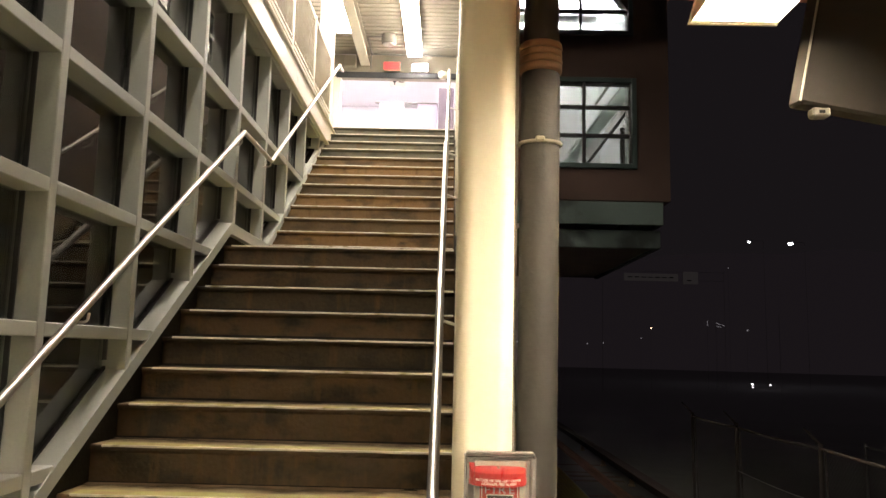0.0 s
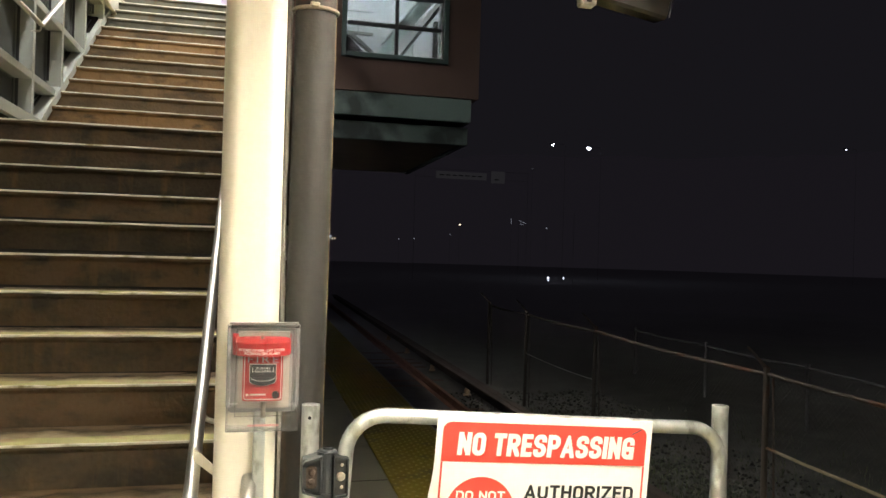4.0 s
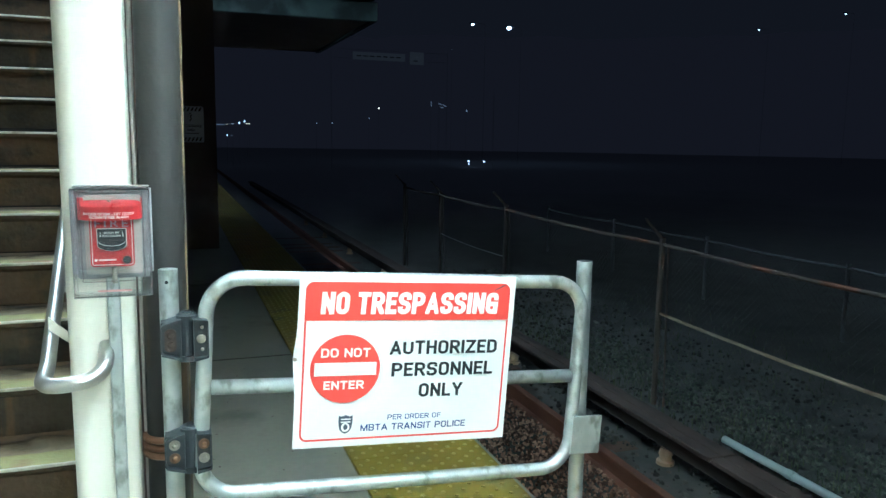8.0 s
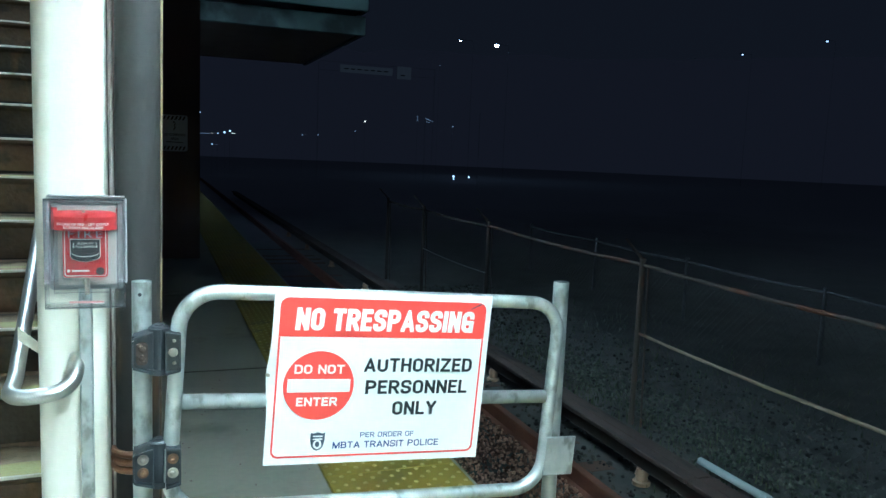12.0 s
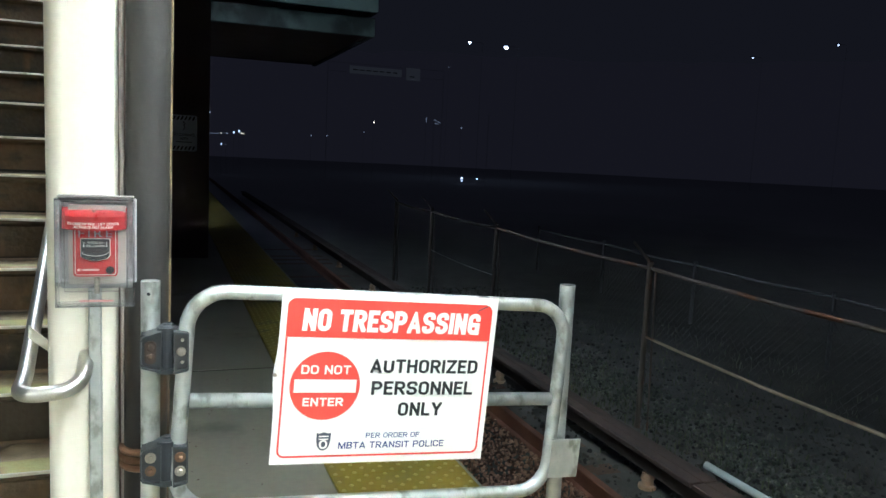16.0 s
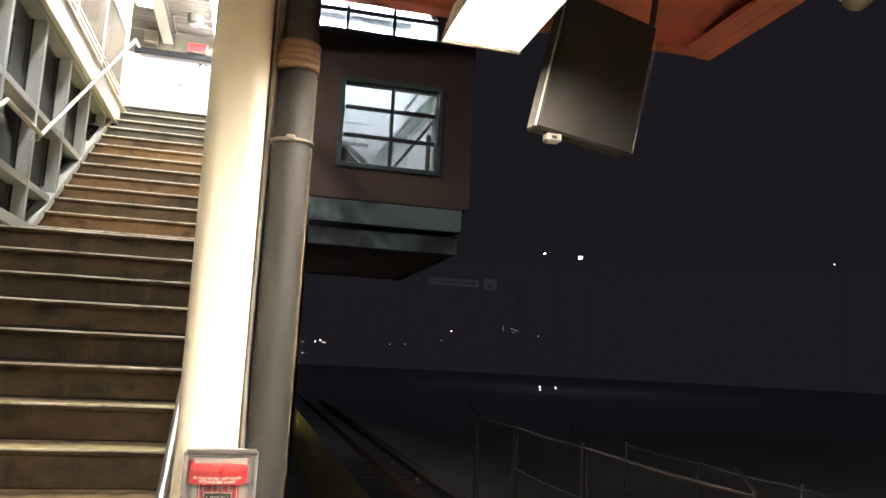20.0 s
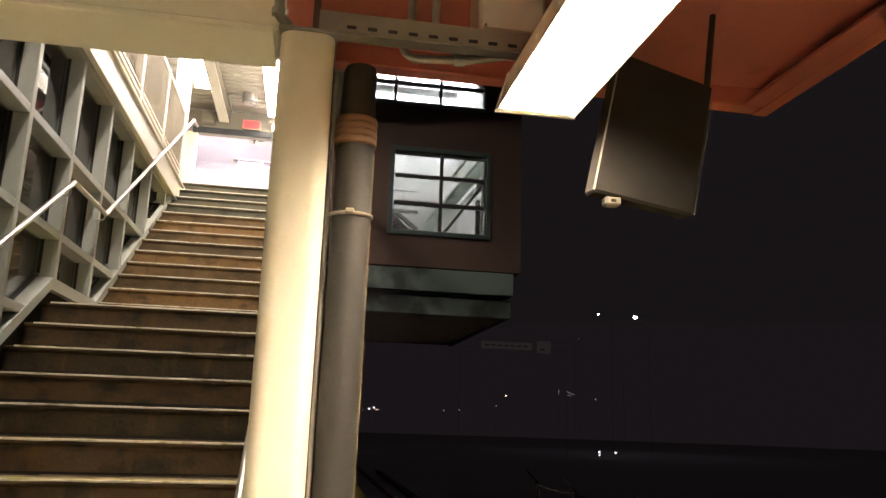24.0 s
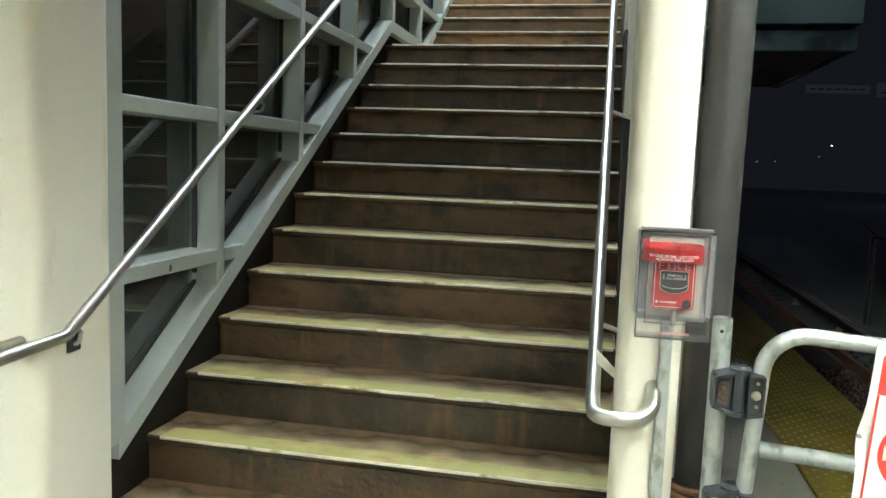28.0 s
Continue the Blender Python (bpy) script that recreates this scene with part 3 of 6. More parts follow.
scatter("mossy_gravel", 2300, (5.15, 6.0, 2.5, 9.0), (0.01, 0.03), MOSS, "pale mossy gravel strewn behind the fence", "gravel", BED - 0.015)

vs, fs = [], []
for i in range(60):
    x, y, r, a = random.uniform(0.3, 1.05), random.uniform(1.6, 4.5), random.uniform(0.002, 0.006), random.uniform(0, 6.28)
    k = len(vs)
    for q in range(5):
        vs.append((x + r * random.uniform(0.5, 1.3) * math.cos(a + q * 1.257), y + r * random.uniform(0.5, 1.3) * math.sin(a + q * 1.257), 0.0015))
    vs.append((x, y, 0.004))
    fs += [(k + q, k + (q + 1) % 5, k + 5) for q in range(5)]
me = bpy.data.meshes.new("litter")
me.from_pydata(vs, [], fs)
me.materials.append(TIE)
tagged(new("litter", me), "tiny dark specks of litter on the platform", "litter", kind="stuff")

# weeds along the fence, uncountable: one object of thin bent blades
vs, fs = [], []
for i in range(5200):
    x = random.gauss(5.0, 0.35) if i % 2 else random.uniform(4.5, 8.5)
    y = 1.2 + 11 * random.random() ** 1.4
    h, a, w = random.uniform(0.02, 0.085), random.uniform(0, 6.28), random.uniform(0.003, 0.007)
    dx, dy, lean = math.cos(a), math.sin(a), random.uniform(0.1, 0.8) * h
    k = len(vs)
    vs += [(x - dy * w, y + dx * w, BED - 0.02), (x + dy * w, y - dx * w, BED - 0.02), (x + dx * lean * 0.4 + dy * w * 0.7, y + dy * lean * 0.4 - dx * w * 0.7, BED + h * 0.6), (x + dx * lean * 0.4 - dy * w * 0.7, y + dy * lean * 0.4 + dx * w * 0.7, BED + h * 0.6), (x + dx * lean, y + dy * lean, BED + h)]
    fs += [(k, k + 1, k + 2, k + 3), (k + 3, k + 2, k + 4)]
me = bpy.data.meshes.new("weeds")
me.from_pydata(vs, [], fs)
me.materials.append(WEED)
tagged(new("weeds", me), "sparse dry weeds growing along the fence", "weeds", kind="stuff")

pale = thing("loose_pipe", "pale plastic conduit lying on the ground beside the track", "pipe")
b = tube([(4.83, 4.75, -1.13), (4.84, 4.0, -1.13)], 0.034, 12)
tube([(4.84, 4.0, -1.13), (4.88, 2.2, -1.14)], 0.034, 12, bm=b)
part("pipe_run", b, PVC, pale, smooth=True)
part("coupling", tube([(4.838, 4.03, -1.13), (4.841, 3.96, -1.13)], 0.04, 12), PVC, pale)


# ---- fences between the tracks ----
def tube_strands(strands, r):
    """Many thin straight wires as one mesh."""
    vs, fs = [], []
    for a, c in strands:
        a, c = Vector(a), Vector(c)
        d = (c - a).normalized()
        u = d.orthogonal().normalized()
        v = d.cross(u)
        k = len(vs)
        for e in (a, c):
            for q in range(3):
                vs.append(e + (u * math.cos(q * 2.094) + v * math.sin(q * 2.094)) * r)
        fs += [(k, k + 1, k + 4, k + 3), (k + 1, k + 2, k + 5, k + 4), (k + 2, k, k + 3, k + 5)]
    me = bpy.data.meshes.new("strands")
    me.from_pydata(vs, [], fs)
    b = bmesh.new()
    b.from_mesh(me)
    bpy.data.meshes.remove(me)
    return b


def chain_link(x, y0, y1, z0, z1, pitch, f, r=0.0009):
    h = z1 - z0
    out = []
    i = 0
    while y0 - h + i * pitch < y1:
        for s in (1, -1):
            ya, yb = y0 - h + i * pitch, y0 + i * pitch
            za, zb = z0, z1
            if ya < y0:
                za, ya = z0 + (y0 - ya), y0
            if yb > y1:
                zb, yb = z1 - (yb - y1), y1
            if za < zb:
                if s < 0:
                    za, zb = z0 + z1 - za, z0 + z1 - zb
                out.append(((x + 0.004 * s, ya, za), (x + 0.004 * s, yb, zb)))
        i += 1
    ob = part("chain_link", tube_strands(out, r), WIRE, f, "dark woven wire mesh")
    ob["kind"] = "stuff"


def track_fence(x, posts, top, mid, name, label, arms, link, steel):
    f = thing(name, label, "fence", kind="structure", at=(x, posts[0], BED))
    own_steel = steel
    for y in posts:
        # far posts get the darkened copy, since less light falls there
        steel = DARKENED_STEEL if arms and y > 9 else own_steel
        part("post", tube([(x, y, BED - 0.05), (x, y, top + 0.04)], 0.03, 10), steel, f)
        if arms:
            part("brace_bar", tube([(x + 0.05, y - 0.1, BED - 0.03), (x + 0.03, y - 0.06, top - 0.03)], 0.011, 8), steel, f)
        part("post_cap", tube([(x, y, top + 0.04), (x, y, top + 0.06), (x, y, top + 0.075)], [0.036, 0.036, 0.012], 10), steel, f)
        if arms:
            part("barb_arm", tube([(x, y, top + 0.05), (x - 0.2, y + 0.02, top + 0.26)], [0.018, 0.012], 8), steel, f)
    for a, c in zip(posts, posts[1:]):
        # far rails are darkened in the same way
        steel = DARKENED_STEEL if arms and a > 9 else own_steel
        for z in ((top, mid) if mid and (a < 5.9 or 9 < a < 10) else (top,)):
            n = 6
            part("rail", tube([(x + 0.006 * math.sin(3 * i + a), a + (c - a) * i / n, z - 0.025 * math.sin(math.pi * i / n)) for i in range(n + 1)], (0.016 if a < 5.9 else 0.006) if z == mid else 0.021, 8), (FENCERAIL if a < 5.9 else STEEL) if z == mid else steel, f)
    chain_link(x, posts[0], posts[-1], BED + 0.04, top, link, f)
    return f


track_fence(4.95, [-1.0, 2.5, 5.96, 9.75, 12.63, 14.9], 0.42, -0.28, "fence", "rusty chain-link fence with angled barb arms between the tracks", True, 0.07, FENCE)
track_fence(8.9, [1.5, 4.4, 7.3, 10.2, 13.1, 16.0], -0.21, None, "fence", "low dark chain-link fence beyond the far track", False, 0.09, LOWFENCE)


# ---- the staircase ----
stairs = thing("staircase", "two-flight concrete staircase with dirty brown risers and worn yellow nosings", "staircase", kind="structure", at=(-0.73, 2.0, 0))
XL, XR = -1.62, 0.135


def step_mesh(seed, depth, name, face):
    """Riser and tread as one block; the front edge is worn and a little uneven. Origin: the nosing, at tread height."""
    rnd = random.Random(seed)
    b = bmesh.new()
    prof = [(0.02, -R), (0.02, -0.035), (0.002, -0.02), (0.0, -0.006), (0.006, 0.0), (depth, 0.0), (depth, -R)]
    n = 30
    rings = []
    for i in range(n + 1):
        x = XL + (XR - XL) * i / n
        w = rnd.uniform(-0.0025, 0.0025) + 0.004 * noise.noise(Vector((x * 2, seed * 3.1, 0)))
        rings.append([b.verts.new((x, p[0] + (w if 1 < k < 5 else 0), p[1] + (0.6 * w if 1 < k < 5 else 0))) for k, p in enumerate(prof)])
    for a, c in zip(rings, rings[1:]):
        for k in range(len(prof)):
            q = (k + 1) % len(prof)
            b.faces.new((a[k], a[q], c[q], c[k]))
    b.faces.new(rings[0])
    b.faces.new(rings[-1])
    bmesh.ops.recalc_face_normals(b, faces=b.faces)
    me = bpy.data.meshes.new(name)
    b.to_mesh(me)
    b.free()
    me.materials.append(face)
    me.materials.append(TREAD)
    for p in me.polygons:
        if p.normal.z > 0.9:
            p.material_index = 1
    return me


def nosing_mesh(seed):
    """The painted strip on the nosing: a thin worn skin with a ragged back edge and a short lip."""
    rnd = random.Random(seed)
    b = bmesh.new()
    rings = []
    n = 40
    for i in range(n + 1):
        x = XL + 0.06 + (XR - XL - 0.07) * i / n
        back = 0.11 + 0.02 * noise.noise(Vector((x * 4, seed, 1))) + rnd.uniform(-0.003, 0.003)
        lip = -0.007 + 0.004 * noise.noise(Vector((x * 5, seed, 7)))
        w = 0.0015 * noise.noise(Vector((x * 9, seed, 3)))
        rings.append([b.verts.new(p) for p in ((x, -0.003 + w, lip), (x, -0.003 + w, 0.001), (x, 0.0, 0.004 + w), (x, back, 0.003), (x, back + 0.004, -0.001))])
    for a, c in zip(rings, rings[1:]):
        for k in range(4):
            b.faces.new((a[k], a[k + 1], c[k + 1], c[k]))
    bmesh.ops.recalc_face_normals(b, faces=b.faces)
    me = bpy.data.meshes.new("nosing")
    b.to_mesh(me)
    b.free()
    me.materials.append(NOSING)
    me.materials.append(WORN_HIGHLIGHT)
    for p in me.polygons:
        if p.normal.z < 0.8 and p.center.y < 0.02:
            p.material_index = 1
    return me


def dirt_shade_mesh(seed):
    """Dirt trodden into the back of a tread and the riser's shade painted there: a thin uneven skin."""
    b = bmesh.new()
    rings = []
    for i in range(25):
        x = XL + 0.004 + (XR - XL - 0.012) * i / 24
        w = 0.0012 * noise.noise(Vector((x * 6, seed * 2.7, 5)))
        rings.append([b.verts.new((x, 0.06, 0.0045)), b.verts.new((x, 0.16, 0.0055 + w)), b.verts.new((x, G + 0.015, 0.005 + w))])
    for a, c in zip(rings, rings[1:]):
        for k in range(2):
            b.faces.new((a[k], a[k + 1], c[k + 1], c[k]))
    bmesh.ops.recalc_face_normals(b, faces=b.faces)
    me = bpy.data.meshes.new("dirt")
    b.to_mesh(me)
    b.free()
    me.materials.append(DIRT_AND_SHADE)
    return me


DIRT_SHADES = [dirt_shade_mesh(s) for s in range(5)]
NOSES = [nosing_mesh(s) for s in range(4)]
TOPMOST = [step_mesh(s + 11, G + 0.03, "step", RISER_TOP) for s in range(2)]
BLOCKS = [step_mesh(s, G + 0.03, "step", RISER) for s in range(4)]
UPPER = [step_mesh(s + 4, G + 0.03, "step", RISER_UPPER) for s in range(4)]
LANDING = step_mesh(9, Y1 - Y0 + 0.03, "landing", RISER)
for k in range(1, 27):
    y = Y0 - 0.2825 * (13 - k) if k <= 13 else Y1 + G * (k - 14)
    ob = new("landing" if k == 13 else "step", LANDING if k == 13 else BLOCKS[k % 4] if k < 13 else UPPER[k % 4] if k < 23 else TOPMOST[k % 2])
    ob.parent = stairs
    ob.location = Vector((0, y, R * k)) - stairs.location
    ns = new("nosing", NOSES[(k * 7) % 4])
    ns.parent = ob
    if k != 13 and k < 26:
        # dirt skin that also carries painted shade under the next riser
        dirt = new("dirt", DIRT_SHADES[(k * 3) % 5])
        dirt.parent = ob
    if k == 13:
        ob["label"] = "concrete landing between the two flights"
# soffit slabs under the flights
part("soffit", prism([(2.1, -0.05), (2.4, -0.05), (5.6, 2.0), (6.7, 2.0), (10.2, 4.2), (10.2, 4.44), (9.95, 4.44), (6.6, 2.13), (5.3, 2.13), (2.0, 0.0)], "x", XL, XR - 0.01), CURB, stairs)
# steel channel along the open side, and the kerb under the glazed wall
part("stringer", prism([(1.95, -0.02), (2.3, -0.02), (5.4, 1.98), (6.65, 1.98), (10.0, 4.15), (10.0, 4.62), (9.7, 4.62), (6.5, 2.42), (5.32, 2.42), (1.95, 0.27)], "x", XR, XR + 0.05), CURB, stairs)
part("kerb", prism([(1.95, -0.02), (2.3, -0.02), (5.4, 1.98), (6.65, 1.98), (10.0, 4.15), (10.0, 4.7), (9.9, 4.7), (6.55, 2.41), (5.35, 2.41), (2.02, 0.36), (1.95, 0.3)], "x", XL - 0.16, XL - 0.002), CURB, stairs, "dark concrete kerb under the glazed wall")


# ---- glazed wall beside the stairs ----
glazed = thing("window_wall", "tall glazed wall of deep grey painted metal frames beside the stairs", "window wall", kind="structure", at=(-1.65, 5, 0))
FX, FD = -1.57, 0.16                   # face of the frames, their depth
VERT = [2.0] + [2.74 + 0.89 * i for i in range(8)] + [9.85]
HORI = [1.005, 1.605, 2.2, 2.8, 3.42]
CEIL0 = 4.24                           # underside of the upper floor's edge


def sill(y):
    """Top of the sloping bottom rail."""
    if y < Y0:
        return 2.49 - 0.611 * (Y0 - y)
    if y < 6.53:
        return 2.49
    return 2.49 + 0.636 * (y - 6.53)


def clip(poly):
    """Keeps what lies above the bottom rail."""
    out = []
    n = len(poly)
    for i in range(n):
        a, c = poly[i], poly[(i + 1) % n]
        da, dc = a[1] - sill(a[0]), c[1] - sill(c[0])
        if da >= 0:
            out.append(a)
        if da * dc < 0:
            lo, hi = 0.0, 1.0
            for _ in range(30):
                t = (lo + hi) / 2
                d = a[1] + (c[1] - a[1]) * t - sill(a[0] + (c[0] - a[0]) * t)
                if (d >= 0) == (da >= 0):
                    lo = t
                else:
                    hi = t
            out.append((a[0] + (c[0] - a[0]) * lo, a[1] + (c[1] - a[1]) * lo))
    return out


for y in VERT:
    z0 = sill(y) - 0.03
    if CEIL0 - z0 > 0.05:
        w = 0.045 if y == VERT[0] else 0.03
        part("mullion", box(FX - FD, FX, y - w, y + w, max(z0, 0.0), CEIL0, 0.004), FRAME, glazed)
LEVELS = [0.2] + HORI + [CEIL0]
for a, c in zip(VERT, VERT[1:]):
    for z in HORI:
        y1 = c
        if sill(a) > z - 0.02:
            continue
        if sill(c) > z:
            y1 = a + (c - a) * (z - sill(a)) / (sill(c) - sill(a)) + 0.03
        if y1 - a > 0.08:
            part("transom", box(FX - FD + 0.002, FX - 0.002, a + 0.03, min(y1, c - 0.03), z - 0.03, z + 0.03, 0.004), FRAME, glazed)
    if sill(c) < CEIL0 - 0.1:
        part("head_rail", box(FX - FD + 0.002, FX - 0.002, a + 0.03, c - 0.03, CEIL0 - 0.06, CEIL0 - 0.001, 0.004), FRAME, glazed)
    # sloping rail under this bay
    ys = [a] + [q for q in (Y0, 6.53) if a < q < c] + [c]
    for p, q in zip(ys, ys[1:]):
        part("bottom_rail", prism([(p, sill(p)), (q, sill(q)), (q, sill(q) - 0.085), (p, sill(p) - 0.085)], "x", FX - FD - 0.003, FX + 0.003), FRAME, glazed)
        part("rail_gasket", prism([(p, sill(p) + 0.001), (q, sill(q) + 0.001), (q, sill(q) + 0.017), (p, sill(p) + 0.017)], "x", FX - 0.1205, FX - 0.104), BLACKBAR, glazed)
    for z0, z1 in zip(LEVELS, LEVELS[1:]):
        grid = [(a + (c - a) * i / 12, z0) for i in range(13)] + [(c - (c - a) * i / 12, z1) for i in range(13)]
        poly = clip(grid)
        if len(poly) > 2:
            ys_, zs_ = [p[0] for p in poly], [p[1] for p in poly]
            if max(ys_) - min(ys_) > 0.08 and max(zs_) - min(zs_) > 0.08:
                pane = part("pane", prism([(p[0], p[1]) for p in poly], "x", FX - 0.13, FX - 0.122), PANE, glazed)
                pane.visible_shadow = False
                # dark gasket bead on the far side of each pane opening
                part("gasket", box(FX - 0.121, FX - 0.1, min(c - 0.03, max(ys_)) - 0.009, min(c - 0.03, max(ys_)), max(z0, sill(min(c, max(ys_)))) + 0.03, z1 - 0.03), BLACKBAR, glazed)
part("edge_beam", box(-1.8, -1.54, 1.95, YT + 0.02, CEIL0 + 0.001, 4.51, 0.006), STEELWHITE, glazed, "white painted edge beam of the upper floor")
part("beam_flange", box(-1.566, -1.515, 1.95, YT + 0.02, CEIL0 - 0.02, CEIL0 - 0.001, 0.004), STEELWHITE, glazed)
part("beam_flange", box(-1.8, -1.515, 1.95, YT + 0.02, 4.512, 4.54, 0.004), STEELWHITE, glazed)
part("floor_edge", box(-1.8, -1.58, 1.95, YT + 0.02, 4.542, 4.63, 0.004), BEIGE, glazed, "beige edge of the upper floor slab")

part("drain_slot", box(FX - 0.0015, FX - 0.0005, 2.33, 2.345, 0.985, 1.01), BLACKBAR, glazed)
# what stands behind the glass: a dark yard and a far wall
tagged(part("wall_west", box(-6.4, -6.2, -9, 40, -0.1, 7.4), DARKWALL), "dark wall beyond the glazed wall", "wall", kind="structure")

# ---- upper floor, its guard, ceiling, lobby ----
tagged(part("floor_upper", box(-6.2, -1.81, 1.95, 13.5, 4.35, 4.63), SLAB), "concrete upper floor beside the stairwell", "floor", kind="structure")
tagged(part("floor_landing", box(-1.8, 0.13, YT + 0.31, 19.5, 4.35, 4.628), SLAB), "pale concrete floor at the head of the stairs", "floor", kind="structure")
guard = thing("mesh_guard", "cream steel guard with woven mesh panels above the stairs", "railing", at=(-1.62, 6, 4.75))
GY = [2.28 + 1.27 * i for i in range(5)] + [8.65, 9.93]
for y in GY:
    part("post", box(-1.69, -1.61, y - 0.035, y + 0.035, 4.632, 5.66, 0.005), STEELWHITE, guard)
    part("foot_plate", box(-1.73, -1.59, y - 0.06, y + 0.06, 4.631, 4.645, 0.003), STEELWHITE, guard)
for a, c in zip(GY, GY[1:]):
    for z0, z1 in ((4.74, 4.78), (5.6, 5.64)):
        part("rail", box(-1.65, -1.61, a + 0.036, c - 0.036, z0, z1, 0.004), STEELWHITE, guard)
    for z in (4.80, 5.575):
        part("clamp_bar", box(-1.606, -1.598, a + 0.04, c - 0.04, z - 0.012, z + 0.012, 0.002), STEELWHITE, guard)
        for k in range(4):
            y = a + 0.12 + (c - a - 0.24) * k / 3
            part("bolt", tube([(-1.598, y, z), (-1.588, y, z)], 0.009, 6), BOLT, guard)
    out = []
    h, zb, zt = 0.82, 4.78, 5.6
    for i in range(52):
        for s in (1, -1):
            ya = a + 0.036 - h + i * 0.048
            p, q = [ya, zb], [ya + h, zt]
            if p[0] < a + 0.036:
                p = [a + 0.036, zb + (a + 0.036 - ya)]
            if q[0] > c - 0.036:
                q = [c - 0.036, zt - (ya + h - (c - 0.036))]
            if p[1] < q[1] and p[0] < q[0]:
                if s < 0:
                    p[1], q[1] = zb + zt - p[1], zb + zt - q[1]
                out.append(((-1.625 + 0.002 * s, p[0], p[1]), (-1.625 + 0.002 * s, q[0], q[1])))
    ob = part("mesh_panel", tube_strands(out, 0.0034), GUARDWIRE, guard, "fine woven wire mesh")
    ob["kind"] = "stuff"

newel = thing("column", "cream steel column at the head of the stairs", "column", at=(-1.7, 10.1, 4.63))
part("shaft", prism(rounded(-1.82, -1.62, 10.0, 10.2, 0.03), "z", 4.65, 7.1), STEELWHITE, newel)
part("base_plate", box(-1.87, -1.57, 9.99, 10.25, 4.63, 4.65, 0.003), STEELWHITE, newel)

CZ = 7.12
prof = []
y = 0.7
while y < 13.3:
    prof += [(y, CZ), (y + 0.06, CZ), (y + 0.075, CZ + 0.016), (y + 0.135, CZ + 0.016)]
    y += 0.15
prof += [(13.498, CZ), (13.498, CZ + 0.12), (0.7, CZ + 0.12)]
tagged(part("ceiling", prism(prof, "x", -6.2, 0.6), DECK), "ribbed beige metal roof deck over the stairs", "ceiling", kind="structure")
bt = thing("ceiling_beam", "beige steel roof beam above the stairs", "beam", at=(-1.55, 7, 6.88))
part("web", box(-1.56, -1.545, 1.95, 13.45, 6.9, CZ - 0.03), BEIGE, bt)
part("lower_flange", box(-1.64, -1.465, 1.95, 13.45, 6.882, 6.899, 0.003), CREAM, bt)
part("upper_flange", box(-1.64, -1.465, 1.95, 13.45, CZ - 0.029, CZ - 0.012, 0.003), BEIGE, bt)


def strip_light(x, y0, y1, z, material, width=0.26):
    s = thing("strip_light", "long lit fluorescent strip light with white housing", "ceiling light", group="strip lights above the stairs", at=(x, (y0 + y1) / 2, z))
    part("housing", box(x - width / 2 - 0.02, x + width / 2 + 0.02, y0, y1, z, z + 0.07, 0.008), STEELWHITE, s)
    part("diffuser", prism(rounded(x - width / 2, x + width / 2, z - 0.06, z - 0.001, 0.025), "y", y0 + 0.012, y1 - 0.012), material, s, "glowing diffuser")
    for y in (y0 + 0.001, y1 - 0.011):
        part("end_cap", prism(rounded(x - width / 2 - 0.006, x + width / 2 + 0.006, z - 0.066, z - 0.001, 0.025), "y", y, y + 0.01), STEELWHITE, s)
    for y in (y0 + 0.3, y1 - 0.3):
        part("hanger", tube([(x, y, z + 0.07), (x, y, CZ + 0.02)], 0.008, 8), GALV, s)
    return s


# the strip at 0.95 is out of view, added to brighten risers and frames
for y0 in (10.75, 8.3, 5.85, 3.4, 0.95):
    strip_light(-0.61, y0, y0 + 2.35, 7.0, STAIR_LIGHT)
for y0, y1 in ((10.25, 12.1), (7.5, 9.85)):
    strip_light(-1.77, y0, y1, 7.0, STAIR_LIGHT)
can = thing("ceiling_speaker", "small grey drum speaker under the roof deck", "loudspeaker", at=(-1.05, 12.6, 6.95))
part("drum", tube([(-1.05, 12.6, 6.96), (-1.05, 12.6, 6.98), (-1.05, 12.6, 7.13)], [0.11, 0.13, 0.13], 20), GREYPLASTIC, can)
part("grille", tube([(-1.05, 12.6, 6.945), (-1.05, 12.6, 6.96)], [0.095, 0.105], 20), GALV, can)
cc = thing("conduit", "thin grey conduit under the roof deck", "conduit", at=(-1.3, 12.6, 7.09))
part("run", tube(arc([(-1.18, 12.6, 7.1), (-1.42, 12.6, 7.1), (-1.43, 13.36, 7.08), (0.16, 13.38, 7.07)], 0.06), 0.016, 8), GREYPLASTIC, cc)
part("drop", tube([(-1.44, 13.38, 7.07), (-1.44, 13.38, 6.8)], 0.016, 8), GREYPLASTIC, cc)
cb = thing("junction_box", "grey junction box under the roof deck", "junction box", at=(-1.8, 13.4, 6.82))
part("box_body", box(-1.95, -1.72, 13.3, 13.48, 6.82, 7.04, 0.008), BEIGE, cb)
part("box_lid", box(-1.94, -1.73, 13.288, 13.299, 6.83, 7.03, 0.004), BEIGE, cb)

# side wall on the platform side of the stairs, unseen, added to block stair light
side = thing("added_stair_wall", "dark stair side wall with a glazed band, added out of view to shape the light", "wall", kind="structure", at=(0.22, 7, 0))
part("inner_face", prism([(2.0, 0.25), (5.35, 2.4), (6.5, 2.4), (9.9, 4.6), (13.48, 4.6), (13.48, 5.25), (2.0, 5.25)], "x", 0.186, 0.21), DARKWALL, side)
part("outer_face", box(0.211, 0.27, 2.12, 13.48, 0.0, 5.25), DARKWALL, side)
